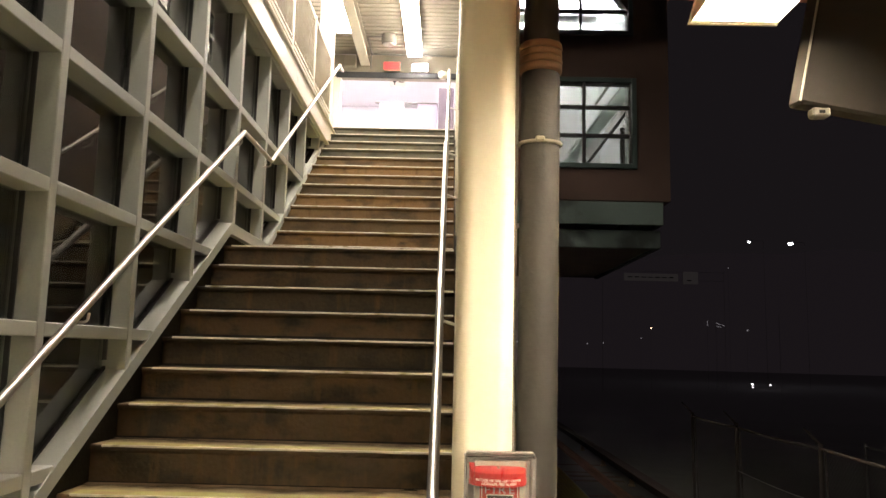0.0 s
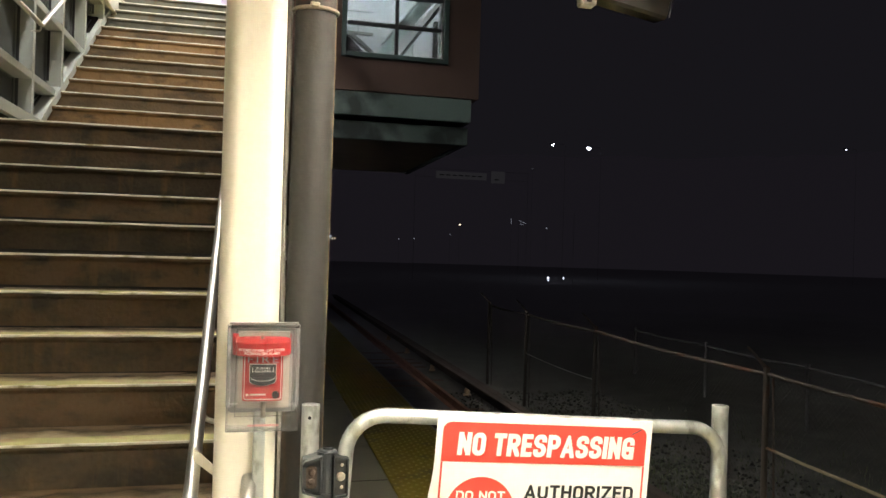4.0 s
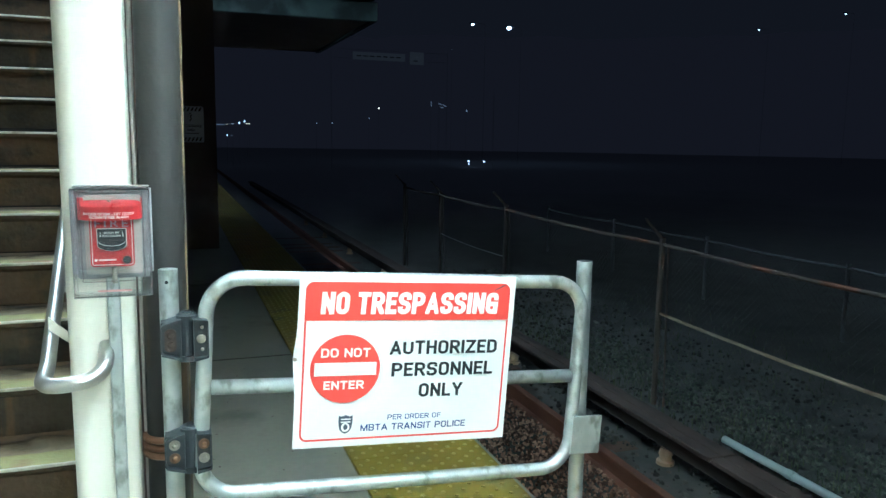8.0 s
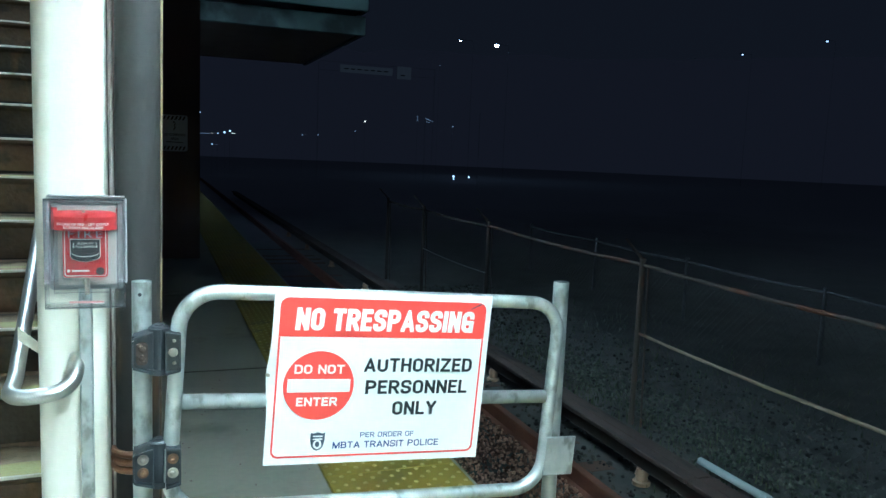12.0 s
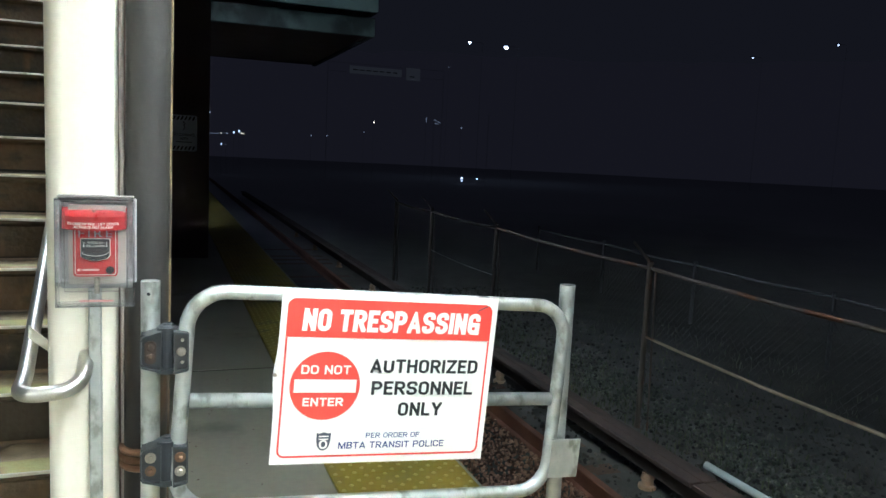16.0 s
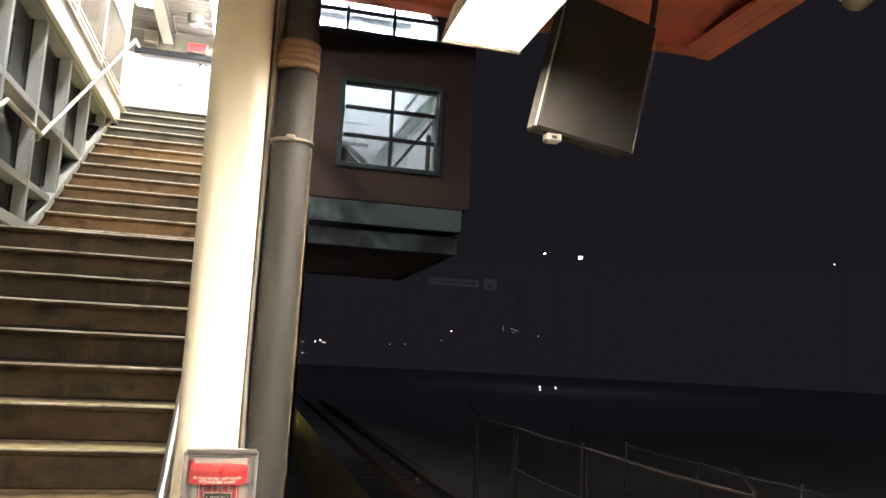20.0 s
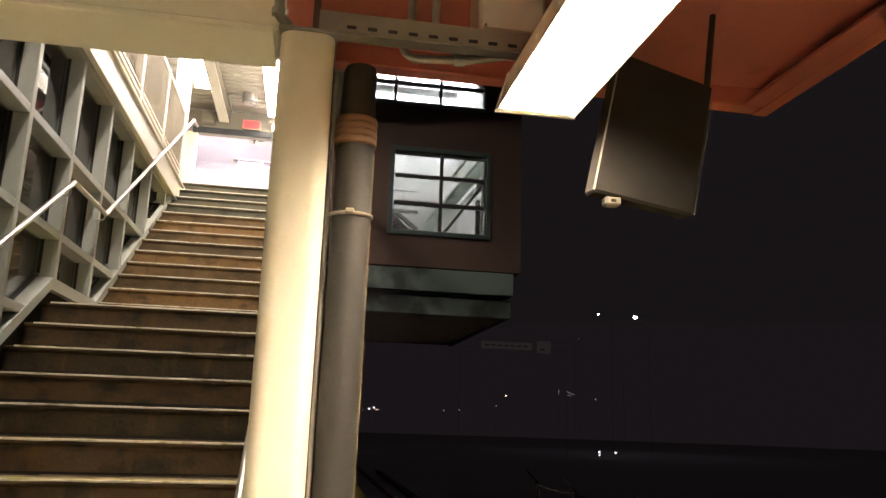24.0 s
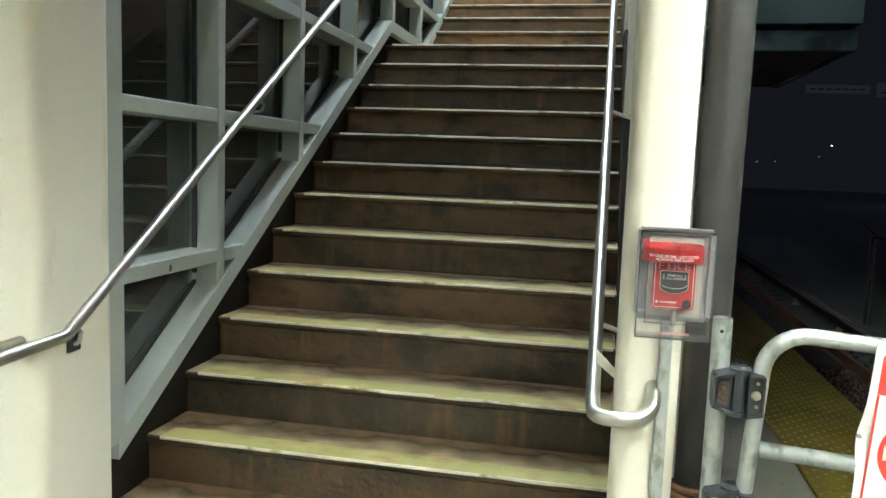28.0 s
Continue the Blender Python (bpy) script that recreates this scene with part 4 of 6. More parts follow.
# clerestory band on top of it, added to let light reach the facade
part("band_sill", box(0.17, 0.28, 2.0, 13.48, 5.252, 5.31, 0.004), FRAME, side)
part("band_head", box(0.19, 0.26, 2.0, 13.48, 7.05, CZ - 0.002, 0.004), FRAME, side)
CL = [2.03 + 0.88 * i for i in range(14)]
for y in CL:
    part("band_mullion", box(0.18, 0.27, y - 0.03, y + 0.03, 5.311, 7.049, 0.004), FRAME, side)
for a, c in zip(CL, CL[1:]):
    part("band_transom", box(0.182, 0.268, a + 0.031, c - 0.031, 6.18, 6.23, 0.004), FRAME, side)
    for z0, z1 in ((5.311, 6.179), (6.231, 7.049)):
        g = part("band_pane", box(0.222, 0.23, a + 0.031, c - 0.031, z0, z1), TINTED, side)
        g.visible_shadow = False


# ---- lobby and brown facade at the head of the stairs ----
FY = 13.5
facade = thing("building", "dark brown upper building with lit windows over the platform", "building", kind="structure", at=(2, FY, 4.4))
WX0, WX1, WZ0, WZ1 = 1.66, 3.48, 5.09, 6.67
UX0, UX1, UZ0, UZ1 = 0.4, 3.43, 7.68, 8.5
part("wall", box(0.3, WX0, FY, FY + 0.25, 4.4, UZ0), BROWN, facade)
part("wall", box(WX1, 4.18, FY, FY + 0.25, 4.4, 10.5), BROWN, facade)
part("wall", box(WX0, WX1, FY, FY + 0.25, 4.4, WZ0), BROWN, facade)
part("wall", box(WX0, WX1, FY, FY + 0.25, WZ1, UZ0), BROWN, facade)
part("wall", box(UX1, WX1, FY, FY + 0.25, UZ0, 9.3), BROWN, facade)
part("wall", box(0.3, WX1, FY, FY + 0.25, 9.3, 10.5), BROWN, facade)
part("wall", box(0.3, UX0, FY, FY + 0.25, UZ0, 9.3), BROWN, facade)
# the piece over the arched window
arch = [(UX0, UZ1)] + [(UX0 + (UX1 - UX0) * i / 16, UZ1 - 0.42 + 0.8 * math.sin(math.pi * i / 16) ** 0.6) for i in range(17)] + [(UX1, 9.3), (UX0, 9.3)]
part("arch_wall", prism(arch[1:], "y", FY, FY + 0.25), BROWN, facade)
part("side_wall", box(4.0, 4.18, FY + 0.25, 19.6, 4.4, 10.5), BROWN, facade)
part("roof", box(0.3, 4.4, FY - 0.1, 19.6, 10.5, 10.7), DARKWALL, facade)


def window(parent, x0, x1, z0, z1, cols, rows, label):
    w = thing("window_frame_unit", label, "window", at=((x0 + x1) / 2, FY, z0))
    w.parent = parent
    w.location = Vector(((x0 + x1) / 2, FY, z0)) - parent.location
    for bx in (box(x0 - 0.09, x0, FY - 0.03, FY + 0.12, z0 - 0.09, z1 + 0.09, 0.006), box(x1, x1 + 0.09, FY - 0.03, FY + 0.12, z0 - 0.09, z1 + 0.09, 0.006), box(x0, x1, FY - 0.028, FY + 0.12, z1, z1 + 0.09, 0.006)):
        part("frame", bx, TEAL, w)
    part("sill", box(x0, x1, FY - 0.06, FY + 0.12, z0 - 0.09, z0, 0.006), TEAL, w)
    for x in cols:
        part("glazing_bar", box(x - 0.03, x + 0.03, FY + 0.02, FY + 0.1, z0, z1, 0.004), BLACKBAR, w)
    xs = [x0] + [c for c in cols] + [x1]
    for z in rows:
        for a, c in zip(xs, xs[1:]):
            part("glazing_bar", box(a + 0.031, c - 0.031, FY + 0.022, FY + 0.098, z - 0.032, z + 0.032, 0.004), BLACKBAR, w)
    zs = [z0] + list(rows) + [z1]
    for a, c in zip(xs, xs[1:]):
        for p, q in zip(zs, zs[1:]):
            g = part("pane", box(a, c, FY + 0.055, FY + 0.063, p, q), PANE, w)
            g.visible_shadow = False
    for k in ("label", "category"):
        if k in w and k == "category":
            del w["category"]
    return w


window(facade, WX0, WX1, WZ0, WZ1, [2.59], [WZ0 + 0.55, WZ0 + 1.1], "lit window with black glazing bars and green frame")
window(facade, UX0, UX1, UZ0, 9.0, [0.68, 1.62, 2.53], [8.1], "lit arched window with black glazing bars")
# stepped green fascia below the building
for z0, z1, y0, x1 in ((3.94, 4.37, FY - 0.05, 4.03), (3.53, 3.87, FY + 0.12, 4.02)):
    part("fascia", box(0.3, x1, y0, y0 + 0.1, z0, z1, 0.01), GREEN, facade, "green painted metal fascia")
    part("fascia_return", box(x1 - 0.1, x1, y0 + 0.1, 19.5, z0, z1, 0.01), GREEN, facade)
part("soffit", box(0.3, 3.9, FY + 0.23, 19.5, 3.56, 3.62), DARKWALL, facade, "dark underside of the building")

# the bright hall behind the windows
hall = thing("hall", "brightly lit white hall seen through the windows", "hall", kind="structure", at=(2, 18, 4.6))
part("back_wall", box(0.32, 3.968, 19.0, 19.2, 4.6, 10.4), PLASTER, hall)
part("floor", box(0.32, 3.968, FY + 0.26, 19.0, 4.5, 4.6), PLASTER, hall)
part("ceiling_slab", box(0.32, 3.968, FY + 0.26, 19.0, 10.3, 10.4), PLASTER, hall)
part("lining", box(3.97, 3.998, FY + 0.26, 19.0, 4.6, 10.3), PLASTER, hall)
part("partition", box(0.3, 0.36, FY + 0.26, 19.0, 4.6, 10.3), PLASTER, hall)
truss = thing("escalator_truss", "pale green steel escalator sloping up through the hall", "escalator", at=(3.2, 15.6, 5.0))
part("side_beam", prism([(2.25, 5.28), (2.6, 5.42), (4.0, 7.2), (4.0, 7.56), (3.86, 7.42)], "y", 15.6, 15.75), PALEGREEN, truss, "pale green painted side plate")
for k in range(4):
    x, z = 2.95 + 0.245 * k, 5.62 + 0.32 * k
    part("skirt_panel", prism([(x, z), (x + 0.05, z + 0.19), (x + 0.265, z + 0.47), (x + 0.225, z + 0.285)], "y", 15.56, 15.59), PLASTER, truss, "white skirt panel")
part("lower_chord", prism([(2.9, 5.5), (2.98, 5.5), (3.96, 6.82), (3.96, 6.94)], "y", 15.54, 15.585), BLACKBAR, truss)
part("handrail_belt", tube([(2.62, 15.5, 5.82), (3.9, 15.5, 7.5)], 0.03, 8), GALV, truss)
for dx in (0.0, 0.42):
    part("hanger_bracket", box(3.16 + dx, 3.3 + dx, 15.3, 15.42, 7.3, 7.44, 0.02), GREYPLASTIC, truss)
part("brace", tube([(3.5, 15.35, 7.36), (3.16, 15.35, 6.86)], 0.035, 8), GREYPLASTIC, truss)
post = thing("hall_post", "dark steel post inside the lit hall", "column", at=(3.62, 15.0, 4.6))
part("shaft", box(3.6, 3.69, 14.95, 15.05, 4.6, 6.24, 0.006), BLACKBAR, post)
part("base_plate", box(3.55, 3.74, 14.9, 15.1, 4.6, 4.62), BLACKBAR, post)
rail = thing("hall_mullion", "bright metal mullion inside the lit hall", "mullion", at=(3.74, 15.0, 4.6))
part("shaft", box(3.72, 3.8, 14.96, 15.04, 4.6, 7.2, 0.008), GALV, rail)
part("foot", box(3.7, 3.82, 14.94, 15.06, 4.6, 4.63), GALV, rail)
kiosk = thing("kiosk", "small dark kiosk with a pale sloping roof in the hall", "kiosk", at=(1.9, 15.6, 4.6))
part("body", box(1.3, 2.32, 15.5, 16.3, 4.6, 5.5), PLASTER, kiosk)
part("dark_gable", prism([(1.5, 5.51), (2.28, 5.51), (2.26, 5.6), (1.92, 5.93), (1.5, 5.96)], "y", 15.5, 15.56), SLATE, kiosk, "dark gable")
part("roof_edge", prism([(1.5, 6.03), (1.94, 6.03), (2.42, 5.66), (2.42, 5.58), (1.92, 5.95), (1.5, 5.97)], "y", 15.44, 15.6), GREYPLASTIC, kiosk)
ledge = thing("hall_ledge", "thin grey ledge along the white hall wall", "ledge", at=(1.9, 18.9, 6.9))
part("shelf", box(0.4, 2.9, 18.9, 18.995, 6.95, 7.02, 0.006), GREYPLASTIC, ledge)
part("rail", tube([(0.4, 18.8, 7.5), (2.9, 18.8, 7.5)], 0.02, 8), GALV, ledge)
for x in (0.7, 1.6, 2.5):
    part("rail_post", tube([(x, 18.8, 7.52), (x, 18.8, 7.02), (x, 18.93, 7.0)], 0.015, 8), GALV, ledge)
for y in (15.2, 17.4):
    hl = thing("hall_light", "white trough uplight under the hall ceiling", "ceiling light", group="hall lights", at=(2.2, y, 9.7))
    part("housing", box(0.8, 3.6, y - 0.2, y + 0.2, 9.7, 9.78, 0.01), PLASTER, hl)
    part("diffuser", box(0.85, 3.55, y - 0.17, y + 0.17, 9.781, 9.8, 0.006), HALL_LIGHT, hl)
    for x in (1.0, 3.4):
        part("hanger", tube([(x, y, 9.8), (x, y, 10.3)], 0.01, 8), GALV, hl)

# opening at the head of the stairs and the bright lobby beyond
lobby = thing("lobby", "bright white lobby behind the opening at the stair head", "lobby", kind="structure", at=(-0.9, 16, 4.63))
part("lintel", box(-2.4, 0.29, FY, FY + 0.2, 6.68, CZ, 0.006), BEIGE, lobby, "beige lintel over the opening")
part("shutter_track", box(-2.1, 0.29, FY - 0.06, FY - 0.002, 6.655, 6.765, 0.012), HINGE, lobby, "dark shutter housing edge")
part("jamb", box(-2.4, -2.02, FY, FY + 0.2, 4.63, 6.679), CREAM, lobby)
part("jamb", box(0.18, 0.3, FY, FY + 0.2, 4.63, 6.679), CREAM, lobby)
part("wall", box(-6.2, -2.4, FY, FY + 0.2, 4.63, CZ), CREAM, lobby)
part("back_wall", box(-3.5, 0.3, 19.3, 19.5, 4.63, 8.0), PLASTER, lobby)
part("side_wall", box(-3.6, -3.5, FY + 0.2, 19.5, 4.63, 8.0), PLASTER, lobby)
part("ceiling_slab", box(-3.6, 0.3, FY + 0.2, 19.5, 8.0, 8.1), PLASTER, lobby)
screen = thing("partition", "low lilac partition wall in the bright lobby", "partition", at=(-0.7, 17.2, 4.63))
part("panel", box(-1.42, -0.9, 15.0, 15.08, 4.63, 6.68, 0.01), LILAC, screen)
part("panel", box(-0.62, -0.2, 15.0, 15.08, 4.63, 6.68, 0.01), LILAC, screen)
part("cap", box(-1.5, -0.2, 14.99, 15.09, 6.682, 6.7, 0.004), GREYPLASTIC, screen, "thin dark cap rail")
part("post", box(-0.93, -0.9, 14.99, 15.0, 4.63, 6.68), PLASTER, screen)
part("dark_panel", box(-0.18, 0.14, 14.86, 14.92, 4.63, 6.98, 0.01), SLATE, screen, "dark grey panel")
for y in (14.55, 15.9):
    ll = thing("lobby_light", "bright white lobby ceiling panel", "ceiling light", group="lobby lights", at=(-1.4, y, 7.95))
    part("housing", box(-3.0, -0.6, y - 0.32, y + 0.32, 7.93, 7.999, 0.006), PLASTER, ll)
    part("diffuser", box(-2.95, -0.65, y - 0.28, y + 0.28, 7.9, 7.929, 0.005), LOBBY_LIGHT, ll)
way = thing("wayfinding_sign", "small white hanging sign with a black arrow in the lobby", "sign", at=(-0.99, 14.2, 6.77))
part("board", box(-1.15, -0.83, 14.2, 14.215, 6.765, 6.905, 0.004), WHITE, way)
part("arrow", prism([(-1.058, 6.785), (-1.036, 6.785), (-1.036, 6.845), (-1.005, 6.845), (-1.047, 6.89), (-1.089, 6.845), (-1.058, 6.845)], "y", 14.194, 14.198), INK, way)
part("text_bar", box(-0.97, -0.87, 14.194, 14.198, 6.84, 6.856), INK, way)
for x in (-1.1, -0.88):
    part("hanger", tube([(x, 14.207, 6.904), (x, 14.207, 8.0)], 0.006, 6), GREYPLASTIC, way)
ex = thing("exit_sign", "small lit red exit sign above the opening", "exit sign", at=(-1.05, 13.4, 6.77))
part("case", box(-1.22, -0.88, 13.39, 13.46, 6.775, 6.95, 0.008), BEIGE, ex)
part("face", box(-1.195, -0.905, 13.381, 13.389, 6.79, 6.935), EXIT_RED, ex, "glowing red face")
em = thing("emergency_lamp", "small lit lamp beside the exit sign", "lamp", at=(-0.52, 13.4, 6.77))
part("case", box(-0.68, -0.36, 13.38, 13.46, 6.77, 6.92, 0.02), PLASTER, em)
part("lens", box(-0.66, -0.38, 13.36, 13.379, 6.78, 6.91, 0.008), LOBBY_LIGHT, em)
cam_box = thing("security_camera", "small cream dome camera under the lintel", "camera", at=(-0.1, 13.2, 6.6))
part("dome", tube([(-0.08, 13.25, 6.58), (-0.08, 13.25, 6.62), (-0.08, 13.25, 6.7)], [0.05, 0.09, 0.09], 14), CREAM, cam_box)
part("arm", tube([(-0.08, 13.25, 6.68), (-0.08, 13.44, 6.68)], 0.025, 8), CREAM, cam_box)

# pier under the building, with the clearance sign
pier = thing("pier", "dark brick pier under the building beside the platform", "wall", kind="structure", at=(0.5, 9.6, 0))
part("brickwork", box(0.2, 0.91, 9.6, 13.4, 0, 3.5, 0.01), DARKWALL, pier)
nc = thing("clearance_sign", "white no-clearance warning sign with black striped bands", "sign", at=(0.63, 9.58, 1.31))
SX0, SX1, SZ0, SZ1 = 0.457, 0.762, 1.335, 1.772
part("board", prism(rounded(SX0, SX1, SZ0, SZ1, 0.02), "y", 9.585, 9.598), WHITE, nc)
for z0, z1 in ((SZ0 + 0.012, SZ0 + 0.06), (SZ1 - 0.06, SZ1 - 0.012)):
    for i in range(6):
        x = SX0 + 0.016 + i * 0.045
        part("stripe", prism([(x, z0), (x + 0.022, z0), (x + 0.044, z1), (x + 0.022, z1)], "y", 9.58, 9.583), INK, nc)
lettering("NO CLEARANCE", 0.61, 1.535, 0.25, 0.034, 9.582, INK, nc, bold=0.02)
lettering("AREA", 0.61, 1.485, 0.1, 0.032, 9.582, INK, nc, bold=0.02)
part("text_bar", box(0.515, 0.705, 9.58, 9.583, 1.44, 1.45), INK, nc)
part("symbol", tube(arc([(0.595, 9.581, 1.59), (0.62, 9.581, 1.62), (0.605, 9.581, 1.65), (0.625, 9.581, 1.67)], 0.01), 0.006, 5), INK, nc)
part("symbol_head", tube([(0.605, 9.579, 1.685), (0.605, 9.583, 1.685)], 0.011, 10), INK, nc)


# ---- portal: two cream columns, the beam, the drain pipe ----
def steel_column(x0, x1, y0, y1, z1, label):
    c = thing("column", label, "column", group="columns of the stair portal", at=((x0 + x1) / 2, (y0 + y1) / 2, 0))
    smooth_sides(part("shaft", prism(rounded(x0, x1, y0, y1, 0.045, 8), "z", 0.02, z1), CREAM, c))
    part("base_plate", box(x0 - 0.05, x1 + 0.05, y0 - 0.05, y1 + 0.05, 0.0, 0.02, 0.003), CREAM, c)
    return c


right_col = steel_column(0.106, 0.262, 1.638, 1.88, 2.652, "glossy cream steel column with rounded corners beside the stairs")
part("cap_plate", box(0.1, 0.268, 1.632, 1.886, 2.6525, 2.664, 0.002), GREYPLASTIC, right_col, "grey steel cap plate")
left_col = steel_column(-1.79, -1.542, 1.6, 1.95, 3.2, "wide glossy cream steel column beside the glazed wall")
beam = thing("portal_beam", "cream steel beam across the foot of the stairs", "beam", at=(-0.7, 1.75, 2.65))
part("web", box(-1.52, 0.104, 1.66, 1.86, 2.66, 3.2, 0.012), CREAM, beam)
part("flange", box(-1.525, 0.088, 1.64, 1.88, 2.64, 2.659, 0.004), CREAM, beam)

pipe = thing("drain_pipe", "thick dark iron drain pipe with a copper band", "pipe", at=(0.334, 1.775, 0))
PX, PY = 0.334, 1.775
smooth_sides(part("lower_pipe", tube([(PX - 0.004, PY, 0.0), (PX + 0.009, PY, 2.36)], 0.056, 28), PIPE, pipe))
smooth_sides(part("upper_pipe", tube([(PX + 0.01, PY, 2.44), (PX + 0.01, PY, 2.5), (PX + 0.013, PY, 2.6), (PX + 0.013, PY, 2.618)], [0.056, 0.052, 0.051, 0.046], 28), DARKPIPE, pipe, "dark wrapped upper pipe"))
b = None
for i, (z, r) in enumerate(((2.375, 0.0632), (2.396, 0.064), (2.417, 0.0632), (2.438, 0.064))):
    b = tube([(PX + 0.009, PY, z + d) for d in (-0.0104, -0.005, 0.0, 0.005, 0.0104)], [r - 0.0015, r - 0.0003, r, r - 0.0003, r - 0.0015], 28, bm=b)
part("copper_band", b, COPPER, pipe, "ribbed copper coupling band", smooth=True)
part("clamp", tube([(PX + 0.008 + 0.0605 * math.cos(a * math.pi / 12), PY + 0.0605 * math.sin(a * math.pi / 12), 2.15 + 0.003 * math.sin(a * math.pi / 12)) for a in range(24)], 0.0055, 8, closed=True), BOLT, pipe, "steel hose clamp")
part("clamp_bolt", box(PX - 0.012, PX + 0.014, PY - 0.072, PY - 0.06, 2.144, 2.158, 0.003), BOLT, pipe)
# rust stain on the pipe's edge, made as a thin tube
part("rust_stain_tube", tube([(PX + 0.046, PY + 0.03, 0.0), (PX + 0.059, PY + 0.03, 2.36)], 0.012, 10), OCHRE, pipe, "thin ochre tube standing in for rust on the pipe's edge")
for z in (0.555, 0.577, 0.6):
    part("strap_ring", tube([(PX + 0.061 * math.cos(a * math.pi / 12), PY + 0.061 * math.sin(a * math.pi / 12), z) for a in range(24)], 0.01, 8, closed=True), COPPER, pipe, "brass-coloured clamp ring")
# conduits on the column
cond = thing("conduit", "grey conduit running up the column to the fire alarm", "conduit", at=(0.215, 1.62, 0))
part("conduit_run", box(0.204, 0.234, 1.612, 1.637, 0.0, 1.075, 0.005, seg=2), GALV, cond)
seam = thing("cable", "thin pale cable between column and drain pipe", "cable", at=(0.275, 1.72, 0))
part("run", tube([(0.276, 1.78, 0), (0.276, 1.78, 1.2), (0.272, 1.79, 1.5), (0.276, 1.78, 2.6)], 0.006, 8), CREAMPLASTIC, seam)

# ---- fire alarm under its clear cover ----
al = thing("fire_alarm", "red fire alarm pull station under a clear plastic cover", "fire alarm", at=(0.225, 1.62, 1.05))
AX0, AX1, AZ0, AZ1, AY = 0.138, 0.312, 1.037, 1.296, 1.632
part("back_plate", prism(rounded(AX0 + 0.004, AX1 - 0.004, AZ0 + 0.035, AZ1, 0.008), "y", AY - 0.012, AY), PALEPLASTIC, al)
# cover: five clear walls, one part each
t, y0, y1 = 0.004, AY - 0.075, AY - 0.013
cover = part("clear_cover", box(AX0, AX1, y0 - t, y0, AZ0, AZ1, 0.002), CLEAR, al, "clear plastic lift-up cover")
cover.visible_shadow = False
for bm in (box(AX0, AX0 + t, y0, y1, AZ0, AZ1), box(AX1 - t, AX1, y0, y1, AZ0, AZ1), box(AX0 + t, AX1 - t, y0, y1, AZ1 - t, AZ1), box(AX0 + t, AX1 - t, y0, y1, AZ0, AZ0 + t)):
    part("cover_side", bm, CLEAR, cover).visible_shadow = False
gsk = None
for bx in ((AX0 - 0.003, AX0 + 0.007), (AX1 - 0.007, AX1 + 0.003)):
    gsk = box(bx[0], bx[1], AY - 0.026, AY - 0.013, AZ0 + 0.05, AZ1, 0.002, gsk)
gsk = box(AX0 + 0.007, AX1 - 0.007, AY - 0.026, AY - 0.013, AZ1 - 0.01, AZ1 + 0.001, 0.002, gsk)
gsk = box(AX0 + 0.007, AX1 - 0.007, AY - 0.026, AY - 0.013, AZ0 + 0.05, AZ0 + 0.06, 0.002, gsk)
part("cover_frame", gsk, PALEPLASTIC, al)
lip = None
for x0, x1, z0, z1 in ((0.158, 0.1605, 1.075, 1.29), (0.2945, 0.297, 1.075, 1.29), (0.1606, 0.2944, 1.2875, 1.29), (0.1606, 0.2944, 1.075, 1.0775)):
    lip = box(x0, x1, y0 - 0.007, y0 - 0.0042, z0, z1, 0.0008, lip)
part("cover_lip", lip, CLEAR, cover, "thin raised rib on the cover").visible_shadow = False
for z in (1.10, 1.135, 1.245, 1.262):
    for x in (0.146, 0.305):
        part("cover_rivet", tube([(x, y0 - 0.006, z), (x, y0 - 0.004, z)], 0.0022, 8), PALEPLASTIC, cover)
# red hood with its legend, half round in plan
def hood_front(x):
    return AY - 0.02 - 0.052 * math.sqrt(max(0.0, 1 - ((x - 0.2205) / 0.0705) ** 2))


b = bmesh.new()
rings = []
for i in range(25):
    x = 0.2205 - 0.0725 * math.cos(radians(7.5 * i))
    y = hood_front(0.2205 - 0.0705 * math.cos(radians(7.5 * i)))
    out = (AY - 0.02 - y) / 0.052
    rings.append([b.verts.new(p) for p in ((x, AY - 0.013, 1.222), (x, y, 1.222 - 0.002 * out), (x, y - 0.001, 1.253), (x, y + 0.004, 1.2575), (x, AY - 0.02 - 0.4 * (AY - 0.02 - y), 1.2645), (x, AY - 0.013, 1.272))])
for p, q in zip(rings, rings[1:]):
    for k in range(6):
        b.faces.new((p[k], p[(k + 1) % 6], q[(k + 1) % 6], q[k]))
b.faces.new(rings[0])
b.faces.new(rings[-1])
smooth_sides(part("hood", b, ALARM, al, "red plastic hood with white legend"), 30)
part("hood_screw", tube([(0.2205, AY - 0.045, 1.261), (0.2205, AY - 0.044, 1.268)], 0.004, 10), BOLT, al)
for text, z, w in (("IN CASE OF FIRE - LIFT COVER", 1.2365, 0.112), ("ACTIVATE FIRE ALARM", 1.2285, 0.086)):
    ob = lettering(text, 0.2205, z, w, 0.0062, 0.0, WHITE, al, fat=0.0003)
    for v in ob.data.vertices:
        v.co.y = hood_front(v.co.x) - 0.0022 - (0.0 if v.co.y < 0.0001 else -0.0002)
part("mounting_box", prism(rounded(0.163, 0.29, 1.086, 1.2785, 0.006), "y", AY - 0.03, AY - 0.0125), CREAMPLASTIC, al, "pale beige mounting box")
part("station", prism(rounded(0.175, 0.273, 1.107, 1.2235, 0.008), "y", AY - 0.048, AY - 0.013), ALARM, al, "red pull station body")
lettering("FIRE", 0.224, 1.2115, 0.074, 0.017, AY - 0.0495, LILAC, al, space=1.3)
